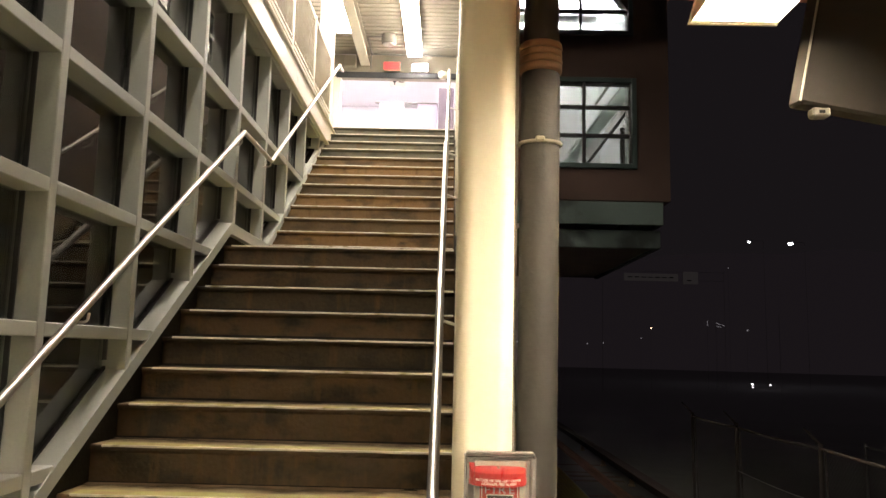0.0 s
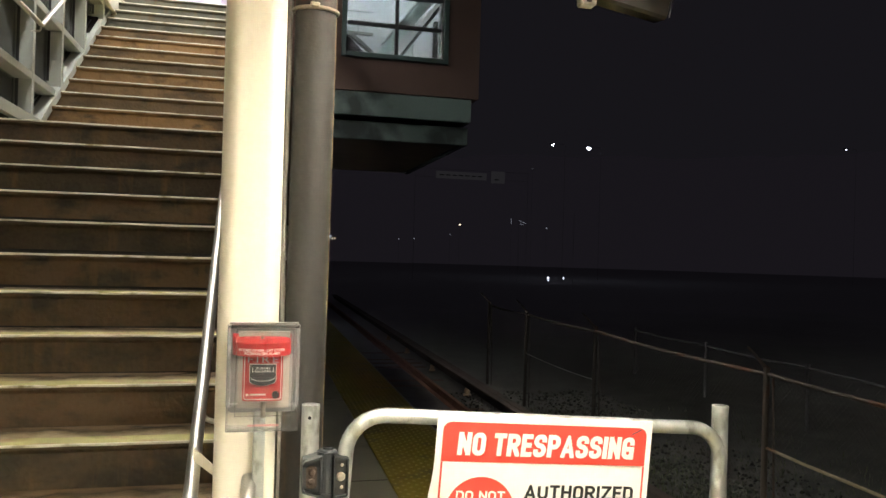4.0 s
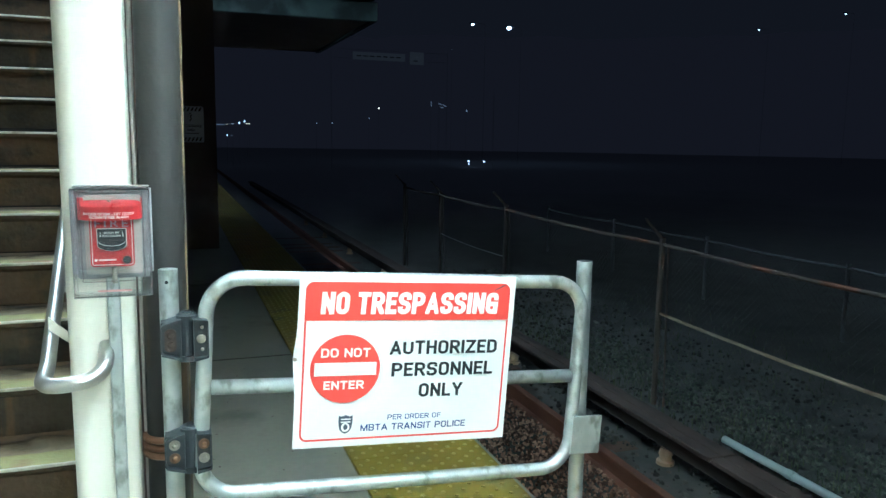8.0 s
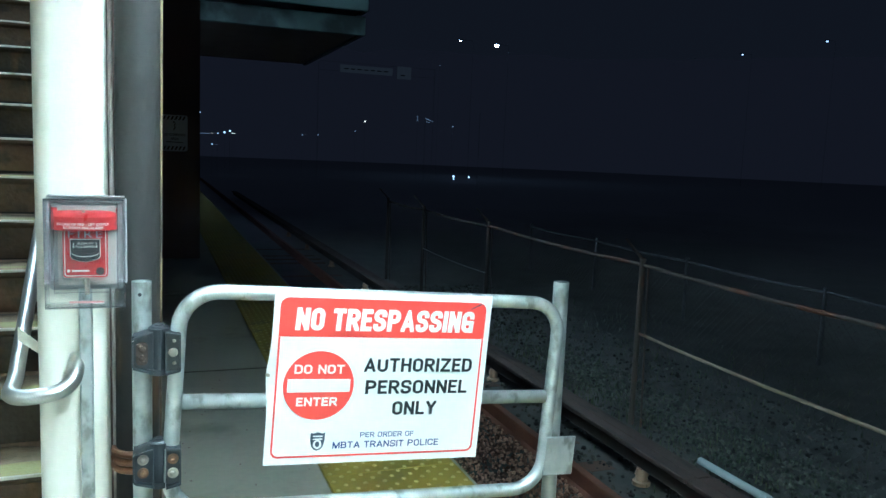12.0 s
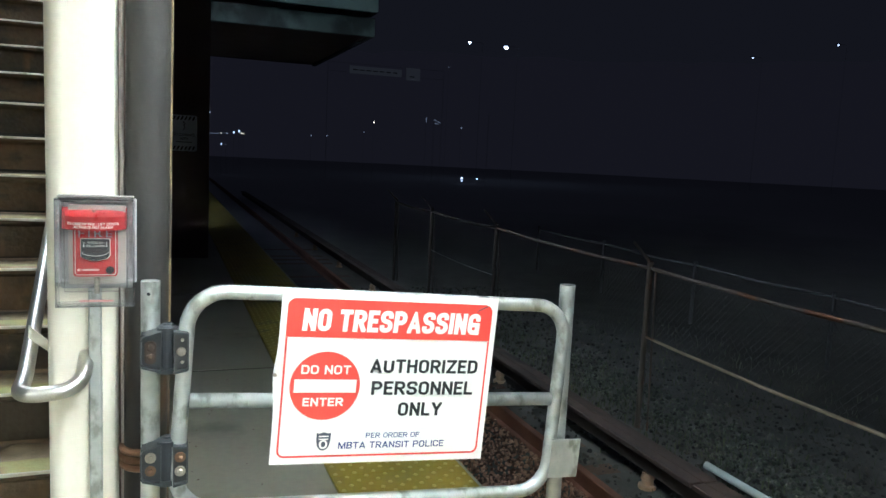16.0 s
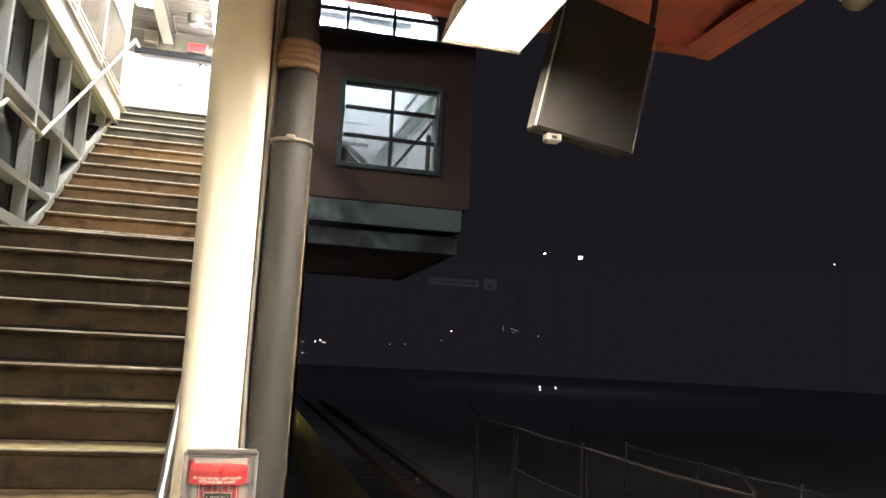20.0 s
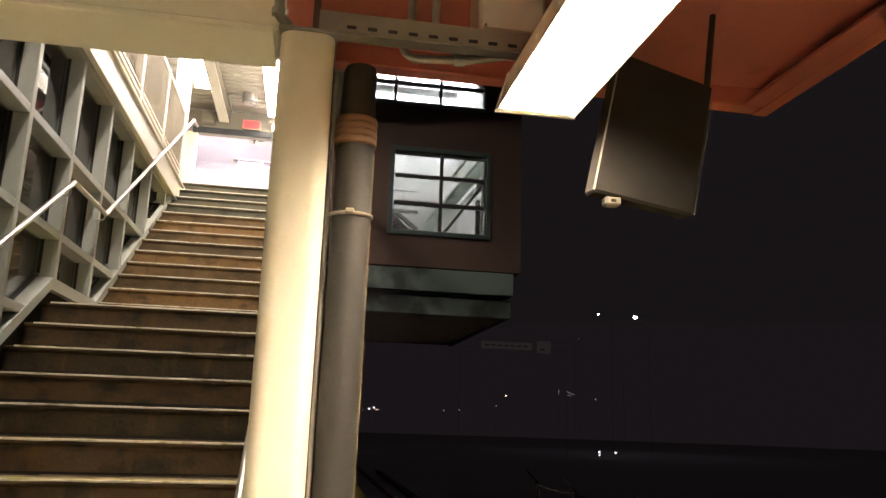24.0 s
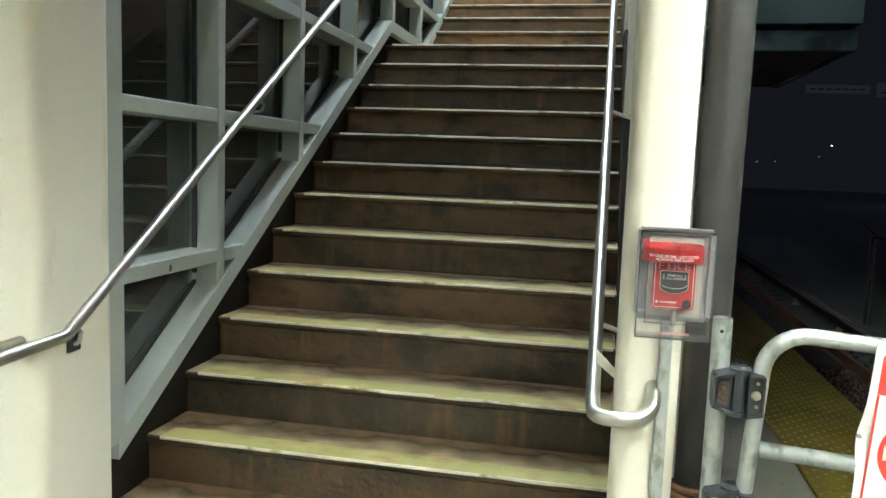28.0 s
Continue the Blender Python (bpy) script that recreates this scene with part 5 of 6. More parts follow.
outer, inner = rounded(0.1785, 0.2695, 1.1105, 1.2225, 0.006), rounded(0.18, 0.268, 1.112, 1.221, 0.005)
for a, c in zip(range(len(outer)), list(range(1, len(outer))) + [0]):
    quad = [outer[a], outer[c], inner[c], inner[a]]
    if max(p[1] for p in quad) < 1.2 or max(p[0] for p in quad) < 0.185 or min(p[0] for p in quad) > 0.262:
        part("border", prism(quad, "y", AY - 0.0492, AY - 0.0482), WHITE, al)
hd = [(0.191, 1.2), (0.257, 1.2), (0.257, 1.158), (0.252, 1.152), (0.238, 1.147), (0.224, 1.145), (0.21, 1.147), (0.196, 1.152), (0.191, 1.158)]


def shrink(k, dz=0.0):
    return [(0.224 + (p[0] - 0.224) * k, 1.174 + (p[1] - 1.174) * k + dz) for p in hd]


part("handle_rim", prism(hd, "y", AY - 0.052, AY - 0.0485), WHITE, al)
part("pull_handle", prism(shrink(0.955), "y", AY - 0.056, AY - 0.0521), INK, al, "black pull handle")
part("handle_curve", prism(shrink(0.9)[2:] + [(0.197, 1.165), (0.205, 1.158), (0.224, 1.155), (0.243, 1.158), (0.25, 1.165)], "y", AY - 0.0568, AY - 0.0562), INK, al)
curve = [(0.195, 1.168), (0.197, 1.164), (0.208, 1.1595), (0.224, 1.158), (0.24, 1.1595), (0.251, 1.164), (0.253, 1.168)]
part("handle_line", tube([(p[0], AY - 0.0568, p[1]) for p in curve], 0.0007, 5), WHITE, al)
lettering("PUSH IN", 0.224, 1.19, 0.032, 0.0055, AY - 0.0565, WHITE, al)
lettering("PULL DOWN", 0.224, 1.1825, 0.04, 0.0055, AY - 0.0565, WHITE, al)
for x in (0.199, 0.249):
    part("arrow", prism([(x - 0.0006, 1.192), (x + 0.0006, 1.192), (x + 0.0006, 1.183), (x + 0.002, 1.183), (x, 1.179), (x - 0.002, 1.183), (x - 0.0006, 1.183)], "y", AY - 0.0568, AY - 0.0562), WHITE, al)
part("brand_bar", box(0.194, 0.232, AY - 0.0495, AY - 0.0482, 1.1215, 1.125), WHITE, al)
part("brand_dot", tube([(0.187, AY - 0.0497, 1.1232), (0.187, AY - 0.048, 1.1232)], 0.0035, 10), WHITE, al)
part("key_lock", tube([(0.256, AY - 0.053, 1.1225), (0.256, AY - 0.048, 1.1225)], 0.0095, 16), INK, al)
part("lower_legend", box(0.19, 0.265, AY - 0.0765, AY - 0.0757, 1.05, 1.055), PINK, al)
part("cover_hinge", box(AX0 + 0.003, AX1 - 0.002, AY - 0.035, AY - 0.012, AZ1 + 0.0015, AZ1 + 0.006, 0.001), GREYPLASTIC, al)
part("seal_rod", tube([(0.227, AY - 0.05, 1.066), (0.227, AY - 0.05, 1.105)], 0.006, 10), BOLT, al)


# ---- handrails ----
def nose(y):
    return LAND - (Y0 - y) * R / G if y <= Y0 else (LAND if y < Y1 - G else LAND + (y - Y1 + G) * R / G)


rr = thing("handrail", "stainless steel tube handrail ending in a loop at the column", "handrail", group="handrails", at=(0.05, 3, 1))
RX = 0.05
pts = arc([(0.198, 1.64, 0.9), (0.194, 1.552, 0.838), (RX + 0.005, 1.545, 0.826), (RX, 1.7, 0.83), (RX, Y0 - 0.1, nose(Y0 - 0.1) + 0.82), (RX, Y0 + 0.1, LAND + 0.86), (RX, Y1 - 0.4, LAND + 0.86), (RX, YT, nose(YT) + 0.86), (RX, YT + 0.4, TOP + 0.9)], 0.06)
part("tube", tube(pts, 0.019, 14), STEEL, rr, smooth=True)
for y in (2.05, 3.2, 4.6, 6.9, 8.4, 9.7):
    z = nose(y) + (0.82 if y < Y0 else 0.86)
    part("bracket", tube(arc([(RX, y, z - 0.015), (RX + 0.005, y, z - 0.07), (RX + 0.1, y, z - 0.1)], 0.03), 0.008, 8), STEEL, rr)
for y in (2.9, 4.3, 5.9, 7.6, 9.2):
    part("guard_post", box(0.14, 0.18, y - 0.02, y + 0.02, nose(y) - 0.1, nose(y) + 1.0, 0.004), CREAM, rr)
part("gusset", prism([(0.052, 0.955), (0.104, 0.905), (0.104, 0.878), (0.052, 0.92)], "y", 1.748, 1.753), CREAM, rr)

lr = thing("handrail", "stainless steel tube handrail along the glazed wall", "handrail", group="handrails", at=(-1.5, 3, 1))
LX = -1.5
pts = arc([(-1.61, 1.6, 0.868), (-1.61, 1.3, 0.868), (LX, 1.29, 0.872), (LX, 1.655, 0.885), (LX, Y0 - 0.05, nose(Y0 - 0.05) + 0.905), (LX, Y1 - G - 0.08, LAND + 0.88), (LX, YT, TOP + 0.9), (LX, YT + 0.3, TOP + 0.93)], 0.03)
part("tube", tube(pts, 0.019, 14), STEEL, lr, smooth=True)
for y in (1.72, 3.0, 4.2, 5.25, 6.2, 7.6, 9.0):
    z = nose(y) + 0.88
    if y < 1.8:
        z = 0.9
        part("wall_plate", box(-1.53, -1.522, y - 0.03, y + 0.03, z - 0.08, z - 0.01, 0.002), BLACKBAR, lr)
    part("bracket", tube(arc([(LX, y, z - 0.015), (LX - 0.005, y, z - 0.055), (-1.57, y, z - 0.06)], 0.02), 0.007, 8), STEEL, lr)

# ---- the gate and its sign ----
gate = thing("gate", "galvanised tube gate hung on black hinges across the platform", "gate", at=(0.41, 1.585, 0.4))
SAG = Matrix.Translation((0.41, 1.575, 1.065)) @ Matrix.Rotation(radians(3.5), 4, "Y") @ Matrix.Translation((-0.41, -1.575, -1.065))


def slack(bm):
    return turn(bm, SAG)


GX0, GX1, GZ0, GZ1, GYY = 0.4386, 1.5086, 0.505, 1.077, 1.556
loop = []
for x, z, a in ((GX1 - 0.095, GZ1 - 0.095, 0), (GX0 + 0.095, GZ1 - 0.095, 90), (GX0 + 0.095, GZ0 + 0.095, 180), (GX1 - 0.095, GZ0 + 0.095, 270)):
    for i in range(9):
        t = radians(a + 90 * i / 8)
        loop.append((x + 0.095 * math.cos(t), GYY, z + 0.095 * math.sin(t)))
part("frame_tube", slack(tube(loop, 0.0195, 16, closed=True)), GALV, gate, smooth=True)
part("mid_rail", slack(tube([(GX0 + 0.02, GYY, 0.793), (GX1 - 0.02, GYY, 0.793)], 0.0195, 16)), GALV, gate, smooth=True)
part("latch_plate", slack(box(GX1 - 0.011, GX1 + 0.089, GYY - 0.03, GYY - 0.024, 0.556, 0.676, 0.002)), GALV, gate, "flat galvanised latch plate")


def pocket(outer, inner, y0, y1):
    """A cast frame round an open pocket: the outline and the hole have equally many corners."""
    b = bmesh.new()
    rings = [[b.verts.new((x, y, z)) for x, z in pts] for y, pts in ((y1, outer), (y0 + 0.003, outer), (y0, [(0.9 * p[0] + 0.1 * q[0], 0.9 * p[1] + 0.1 * q[1]) for p, q in zip(outer, inner)]), (y0, inner), (y1, inner))]
    for a, c in zip(rings, rings[1:]):
        for k in range(len(a)):
            b.faces.new((a[k - 1], a[k], c[k], c[k - 1]))
    bmesh.ops.recalc_face_normals(b, faces=b.faces)
    return b


def dome(x, y, z, r, depth):
    return tube([(x, y, z), (x, y - depth * 0.5, z), (x, y - depth * 0.85, z), (x, y - depth, z)], [r, r * 0.97, r * 0.75, r * 0.3], 14)


for z in (0.926, 0.634):
    y = 1.575
    hp = part("hinge", tube([(0.388, y - 0.012, z - 0.06), (0.388, y - 0.012, z - 0.056), (0.388, y - 0.012, z + 0.058), (0.388, y - 0.012, z + 0.062)], [0.019, 0.0225, 0.0225, 0.019], 20), HINGE, gate, "black bolted gate hinge")
    part("hinge_pin", tube([(0.388, y - 0.012, z - 0.064), (0.388, y - 0.012, z + 0.066)], 0.012, 12), HINGE, hp)
    for dz in (0.05, -0.052):
        part("barrel_collar", tube([(0.388, y - 0.013, z + dz - 0.007), (0.388, y - 0.013, z + dz + 0.007)], 0.026, 20), HINGE, hp)
    left = [(0.325, -0.032), (0.331, -0.041), (0.374, -0.054), (0.374, 0.052), (0.331, 0.039), (0.325, 0.03)]
    part("hinge_leaf", pocket([(x, z + q) for x, q in left], [(0.3285, z - 0.03), (0.3335, z - 0.036), (0.37, z - 0.045), (0.37, z + 0.043), (0.3335, z + 0.034), (0.3285, z + 0.028)], y - 0.046, y + 0.012), HINGE, hp)
    part("pocket_floor", box(0.327, 0.371, y - 0.03, y + 0.008, z - 0.044, z + 0.041), HINGE, hp)
    right = [(0.402, -0.056), (0.434, -0.049), (0.438, -0.045), (0.438, 0.046), (0.434, 0.049), (0.402, 0.052)]
    part("hinge_leaf", pocket([(x, z + q) for x, q in right], [(0.405, z - 0.047), (0.433, z - 0.043), (0.435, z - 0.041), (0.435, z + 0.041), (0.433, z + 0.044), (0.405, z + 0.045)], y - 0.056, y + 0.005), HINGE, hp)
    part("pocket_floor", box(0.404, 0.436, y - 0.044, y + 0.003, z - 0.046, z + 0.045), BLACKBAR, hp)
    if z > 0.8:
        part("slotted_plate", prism(rounded(0.335, 0.362, z - 0.031, z + 0.026, 0.011), "y", y - 0.036, y - 0.0295), COVER, hp, "dull brown slotted plate")
        part("bolt", dome(0.349, y - 0.036, z + 0.01, 0.009, 0.005), COVER, hp)
        part("bolt", dome(0.349, y - 0.036, z - 0.013, 0.008, 0.004), COVER, hp)
        part("bolt", dome(0.42, y - 0.044, z, 0.0115, 0.007), BOLT, hp)
        part("bolt", dome(0.4225, y - 0.044, z + 0.029, 0.0045, 0.004), BOLT, hp)
        part("bolt", dome(0.4225, y - 0.044, z - 0.027, 0.0045, 0.004), BOLT, hp)
    else:
        for x, dz, m in ((0.349, 0.018, BOLT), (0.349, -0.016, RUST), (0.419, 0.02, RUST), (0.419, -0.017, BOLT)):
            part("washer", tube([(x, y - 0.03 - 0.014 * (x > 0.4), z + dz), (x, y - 0.033 - 0.014 * (x > 0.4), z + dz)], 0.0135, 14), m, hp)
            part("bolt", dome(x, y - 0.033 - 0.014 * (x > 0.4), z + dz, 0.007, 0.008), m, hp)

for x, y, top, lab in ((0.3475, 1.615, 1.09, "galvanised hinge post with a drilled top"), (1.534, 1.605, 1.066, "galvanised latch post at the platform edge")):
    po = thing("gate_post", lab, "post", group="gate posts", at=(x, y, 0))
    smooth_sides(part("shaft", tube([(x, y, 0.0), (x, y, top)], 0.0235, 18), GALV, po))
    part("foot", box(x - 0.07, x + 0.07, y - 0.07, y + 0.07, 0.0, 0.012, 0.003), GALV, po)
    if top > 1.08:
        part("pin_hole", tube([(x - 0.004, y - 0.0245, top - 0.03), (x - 0.004, y - 0.02, top - 0.03)], 0.0045, 10), INK, po)

sign = thing("sign", "white and red no-trespassing sign with a dented edge, on the gate", "sign", at=(0.95, 1.54, 0.6))
SC = Matrix.Translation((0.9517, 1.522, 0.8275)) @ Matrix.Rotation(radians(-1.4), 4, "Z") @ Matrix.Rotation(radians(3.1), 4, "Y") @ Matrix.Rotation(radians(1.1), 4, "X")
SW, SH = 0.3, 0.235
b = bmesh.new()
n = 24
for yy in (0.0, 0.004):
    rows = []
    for j in range(n + 1):
        row = []
        for i in range(n + 1):
            x, z = -SW + 2 * SW * i / n, -SH + 2 * SH * j / n
            row.append(b.verts.new((x, yy, z)))
        rows.append(row)
    for j in range(n):
        for i in range(n):
            b.faces.new((rows[j][i], rows[j][i + 1], rows[j + 1][i + 1], rows[j + 1][i]))
    if yy == 0.0:
        front = rows
    else:
        for s in ([(front[j][0], front[j + 1][0], rows[j + 1][0], rows[j][0]) for j in range(n)] + [(front[j][n], front[j + 1][n], rows[j + 1][n], rows[j][n]) for j in range(n)] + [(front[0][i], front[0][i + 1], rows[0][i + 1], rows[0][i]) for i in range(n)] + [(front[n][i], front[n][i + 1], rows[n][i + 1], rows[n][i]) for i in range(n)]):
            b.faces.new(s)


def bend(v):
    """The dented left edge of the board: pulled back round the mid rail."""
    d = max(0.0, 1 - (v.x + SW) / 0.035)
    k = math.exp(-((v.z - 0.0) / 0.06) ** 2)
    return Vector((v.x + 0.012 * d * k * -0.45, v.y + 0.02 * d * k, v.z))


def board_point(bm):
    for v in bm.verts:
        v.co = SC @ bend(v.co)
    return bm


part("board", board_point(b), WHITE, sign, "white metal board with a dented edge")


def flat(name, polys, material, y, label=""):
    bm = bmesh.new()
    for poly in polys:
        prism(poly, "y", y - 0.0008, y, bm)
    bmesh.ops.triangulate(bm, faces=bm.faces[:])
    return part(name, board_point(bm), material, sign, label)


hx, hz = 0.284, 0.216
head = rounded(-hx, hx, 0.1, hz, 0.022)
head = [p for p in head if p[1] > 0.13] + [(-hx, 0.113), (hx, 0.113)]
flat("red_header", [head], RED, -0.001, "red header band")
bw = 0.005
flat("red_border", [[(-hx, 0.112), (-hx + bw, 0.112), (-hx + bw, -hz + 0.02), (-hx, -hz + 0.02)], [(hx - bw, 0.112), (hx, 0.112), (hx, -hz + 0.02), (hx - bw, -hz + 0.02)], [(-hx + 0.02, -hz), (hx - 0.02, -hz), (hx - 0.02, -hz + bw), (-hx + 0.02, -hz + bw)]]
     + [[(cx + sx * r0 * math.cos(t), -hz + 0.02 - r0 * math.sin(t)) for r0, t in [(0.02, radians(10 * i)) for i in range(10)] + [(0.015, radians(90 - 10 * i)) for i in range(10)]] for cx, sx in ((hx - 0.02, 1), (-hx + 0.02, -1))], RED, -0.001, "thin red border")
disc = [(-0.17 + 0.0935 * math.cos(radians(6 * i)), -0.0185 + 0.0935 * math.sin(radians(6 * i))) for i in range(60)]
flat("red_disc", [disc], RED, -0.001, "red do-not-enter disc")
flat("white_bar", [[(-0.2525, -0.036), (-0.0865, -0.036), (-0.0865, -0.0005), (-0.2525, -0.0005)]], WHITE, -0.0025)


# condensed block capitals: strokes between points of a unit box; ~ marks a rounded stroke, o a closed one
CAPITALS = {"A": "0,0 .5,1 1,0/.2,.26 .8,.26", "B": "0,0 0,1/~0,1 1,1 1,.53 0,.53/~0,.53 1,.53 1,0 0,0", "C": "~1,.66 1,1 0,1 0,0 1,0 1,.34", "D": "0,0 0,1/~0,1 1,1 1,0 0,0",
            "E": "1,1 0,1 0,0 1,0/0,.52 .85,.52", "F": "1,1 0,1 0,0/0,.5 .85,.5", "G": "~1,.68 1,1 0,1 0,0 1,0 1,.46/1,0 1,.46/.58,.46 1,.46", "H": "0,0 0,1/1,0 1,1/0,.52 1,.52", "I": ".5,0 .5,1",
            "L": "0,1 0,0 1,0", "M": "0,0 0,1/0,1 .5,.1/.5,.1 1,1/1,1 1,0", "N": "0,0 0,1/0,1 1,0/1,0 1,1", "O": "o0,0 0,1 1,1 1,0", "P": "0,0 0,1/~0,1 1,1 1,.46 0,.46", "R": "0,0 0,1/~0,1 1,1 1,.48 0,.48/.5,.48 1,0",
            "S": "~1,.7 1,1 0,1 0,.53 1,.49 1,0 0,0 0,.3", "T": "0,1 1,1/.5,0 .5,1", "U": "~0,1 0,0 1,0 1,1", "Y": "0,1 .5,.44/1,1 .5,.44/.5,.5 .5,0", "Z": "0,1 1,1/1,1 0,0/0,0 1,0"}
NARROW = {"I": 0.0, "L": 0.86, "E": 0.86, "F": 0.84, "T": 0.95, "A": 1.08, "Y": 1.02, "M": 1.28}


def cut(poly, axis, limit, keep):
    """Cuts a flat polygon at a line along an axis."""
    out = []
    for p, q in zip(poly, poly[1:] + poly[:1]):
        a, c = (p[axis] - limit) * keep, (q[axis] - limit) * keep
        if a >= 0:
            out.append(p)
        if a * c < 0:
            t = a / (a - c)
            out.append((p[0] + (q[0] - p[0]) * t, p[1] + (q[1] - p[1]) * t))
    return out


def glyph(char, w, h, stem, bar):
    """The strokes of one capital as flat polygons in a box w by h; stem and bar are the widths of its upright and level strokes."""
    polys = []
    for run in CAPITALS[char].split("/"):
        kind = run[0] if run[0] in "~o" else ""
        # in units of the stroke's width, so that one offset serves both ways
        pts = [Vector(((float(x) * (w - stem) + stem / 2) / stem, (float(z) * (h - bar) + bar / 2) / bar, 0)) for x, z in (p.split(",") for p in run.strip("~o").split())]
        if kind == "o":
            mid = (pts[0] + pts[1]) / 2
            pts = [mid] + pts[1:] + [pts[0], mid]
        if kind:
            pts = arc(pts, 1.4, 6)
        elif char not in "PBDR" or len(pts) == 2:
            for end, other in ((0, 1), (-1, -2)):
                d = (pts[end] - pts[other]).normalized()
                if d.x * d.y == 0:
                    pts[end] = pts[end] + d * 0.5
                elif abs(pts[end].y * bar / h - 0.5) > 0.3:
                    pts[end] = pts[end] + d * 1.5
        sides = []
        for i, p in enumerate(pts):
            d0 = (p - pts[i - 1]).normalized() if i else (pts[1] - p).normalized()
            d1 = (pts[i + 1] - p).normalized() if i < len(pts) - 1 else d0
            if kind == "o" and i in (0, len(pts) - 1):
                d0 = d1 = Vector((0, 1, 0))
            m = (d0 + d1).normalized()
            n = Vector((-m.y, m.x, 0)) * (0.5 / max(0.35, m.dot(d1)))
            sides.append((p + n, p - n))
        for (a, b_), (c, d) in zip(sides, sides[1:]):
            poly = [(q.x * stem, q.y * bar) for q in (a, c, d, b_)]
            for axis, limit, keep in ((0, 0, 1), (0, w, -1), (1, 0, 1), (1, h, -1)):
                poly = cut(poly, axis, limit, keep) if len(poly) > 2 else poly
            if len(poly) > 2:
                polys.append(poly)
    return polys


def sign_text(text, cx, cz, w, h, material, stem, bar, gap=0.25, lean=0.0, y=-0.003):
    """One line of block capitals on the board, fitted to a width and a height."""
    words = [c for c in text]
    wide = [0.42 if c == " " else NARROW.get(c, 1.0) for c in words]
    fixed = sum(stem for c in words if c == "I") + gap * stem * (len(words) - 1)
    unit = (w - fixed) / sum(wide)
    b = bmesh.new()
    x, k = -w / 2, 0
    for c, size in zip(words, wide):
        cw = stem if c == "I" else size * unit
        if c != " ":
            for poly in glyph(c, cw, h, stem, bar):
                k += 1
                face = [b.verts.new((cx + x + p[0] + lean * (p[1] - h / 2), y - 0.000012 * (k % 40), cz - h / 2 + p[1])) for p in poly]
                b.faces.new(face)
        x += cw + gap * stem
    return part("lettering", board_point(b), material, sign)


sign_text("NO TRESPASSING", 0.0035, 0.1605, 0.492, 0.06, WHITE, 0.0131, 0.0128, 0.26, 0.045)
sign_text("DO NOT", -0.171, 0.0265, 0.132, 0.0245, WHITE, 0.0052, 0.0048, 0.62)
sign_text("ENTER", -0.1725, -0.062, 0.108, 0.0235, WHITE, 0.0052, 0.0048, 0.62)
sign_text("AUTHORIZED", 0.1025, 0.038, 0.309, 0.0385, INK, 0.0085, 0.0072, 0.52)
sign_text("PERSONNEL", 0.1025, -0.0235, 0.293, 0.0385, INK, 0.0085, 0.0072, 0.52)
sign_text("ONLY", 0.0995, -0.0835, 0.126, 0.0385, INK, 0.0085, 0.0072, 0.52)
sign_text("PER ORDER OF", 0.029, -0.157, 0.152, 0.0145, BLUE, 0.0025, 0.0023, 0.85)
sign_text("MBTA TRANSIT POLICE", 0.0295, -0.184, 0.3, 0.0185, BLUE, 0.0033, 0.003, 0.85)
BX, BZ = -0.162, -0.1725
bd = [(x + BX, z + BZ) for x, z in ((-0.019, 0.024), (-0.011, 0.022), (0.0, 0.026), (0.011, 0.022), (0.019, 0.024), (0.019, 0.005), (0.016, -0.013), (0.009, -0.022), (0.0, -0.026), (-0.009, -0.022), (-0.016, -0.013), (-0.019, 0.005))]
flat("badge", [bd], BADGE, -0.001, "dark grey-blue badge shape")
flat("badge_field", [[(BX + 0.0115 * math.cos(radians(20 * i)), BZ - 0.008 + 0.0125 * math.sin(radians(20 * i))) for i in range(18)]], WHITE, -0.0022)
flat("badge_core", [[(BX + 0.006 * math.cos(radians(30 * i)), BZ - 0.007 + 0.008 * math.sin(radians(30 * i))) for i in range(12)]], BADGE, -0.0032)
for z in (0.0135, 0.0055):
    flat("badge_bar", [[(BX - 0.013, BZ + z), (BX + 0.013, BZ + z), (BX + 0.013, BZ + z + 0.0032), (BX - 0.013, BZ + z + 0.0032)]], WHITE, -0.0032)
flat("scratch", [[(0.235, 0.193), (0.242, 0.198), (0.266, 0.21), (0.27, 0.214), (0.263, 0.212), (0.242, 0.201)]], BADGE, -0.0028, "dark scratch")
for x, z in ((-0.297, 0.005),):
    bm = tube([(x, -0.003, z), (x, 0.002, z)], 0.005, 10)
    part("rivet", board_point(bm), BOLT, sign)

# ---- red canopy, lamp, speaker, cables over the platform ----
can = thing("canopy", "red painted steel canopy over the platform", "canopy", kind="structure", at=(1.0, 0, 2.9))
part("soffit_panel", box(0.09, 2.05, -7.0, 2.31, 2.98, 3.04), CANOPY, can)
part("front_lip", box(0.09, 2.05, 2.312, 2.39, 2.9, 3.06, 0.006), CANOPY, can)
part("edge_lip", box(2.052, 2.13, -7.0, 2.4, 2.9, 3.06, 0.006), CANOPY, can)
part("lip_flange", box(1.96, 2.05, -7.0, 2.3, 2.895, 2.91, 0.003), CANOPY, can)
for y in (-5.8, -3.0, -0.2):
    part("rib", box(0.3, 1.95, y, y + 0.08, 2.88, 2.979, 0.004), CANOPY, can)
part("roof_edge", box(-3.4, 0.088, -7.0, 1.59, 2.98, 3.04), CREAM, can, "cream soffit beside the canopy")

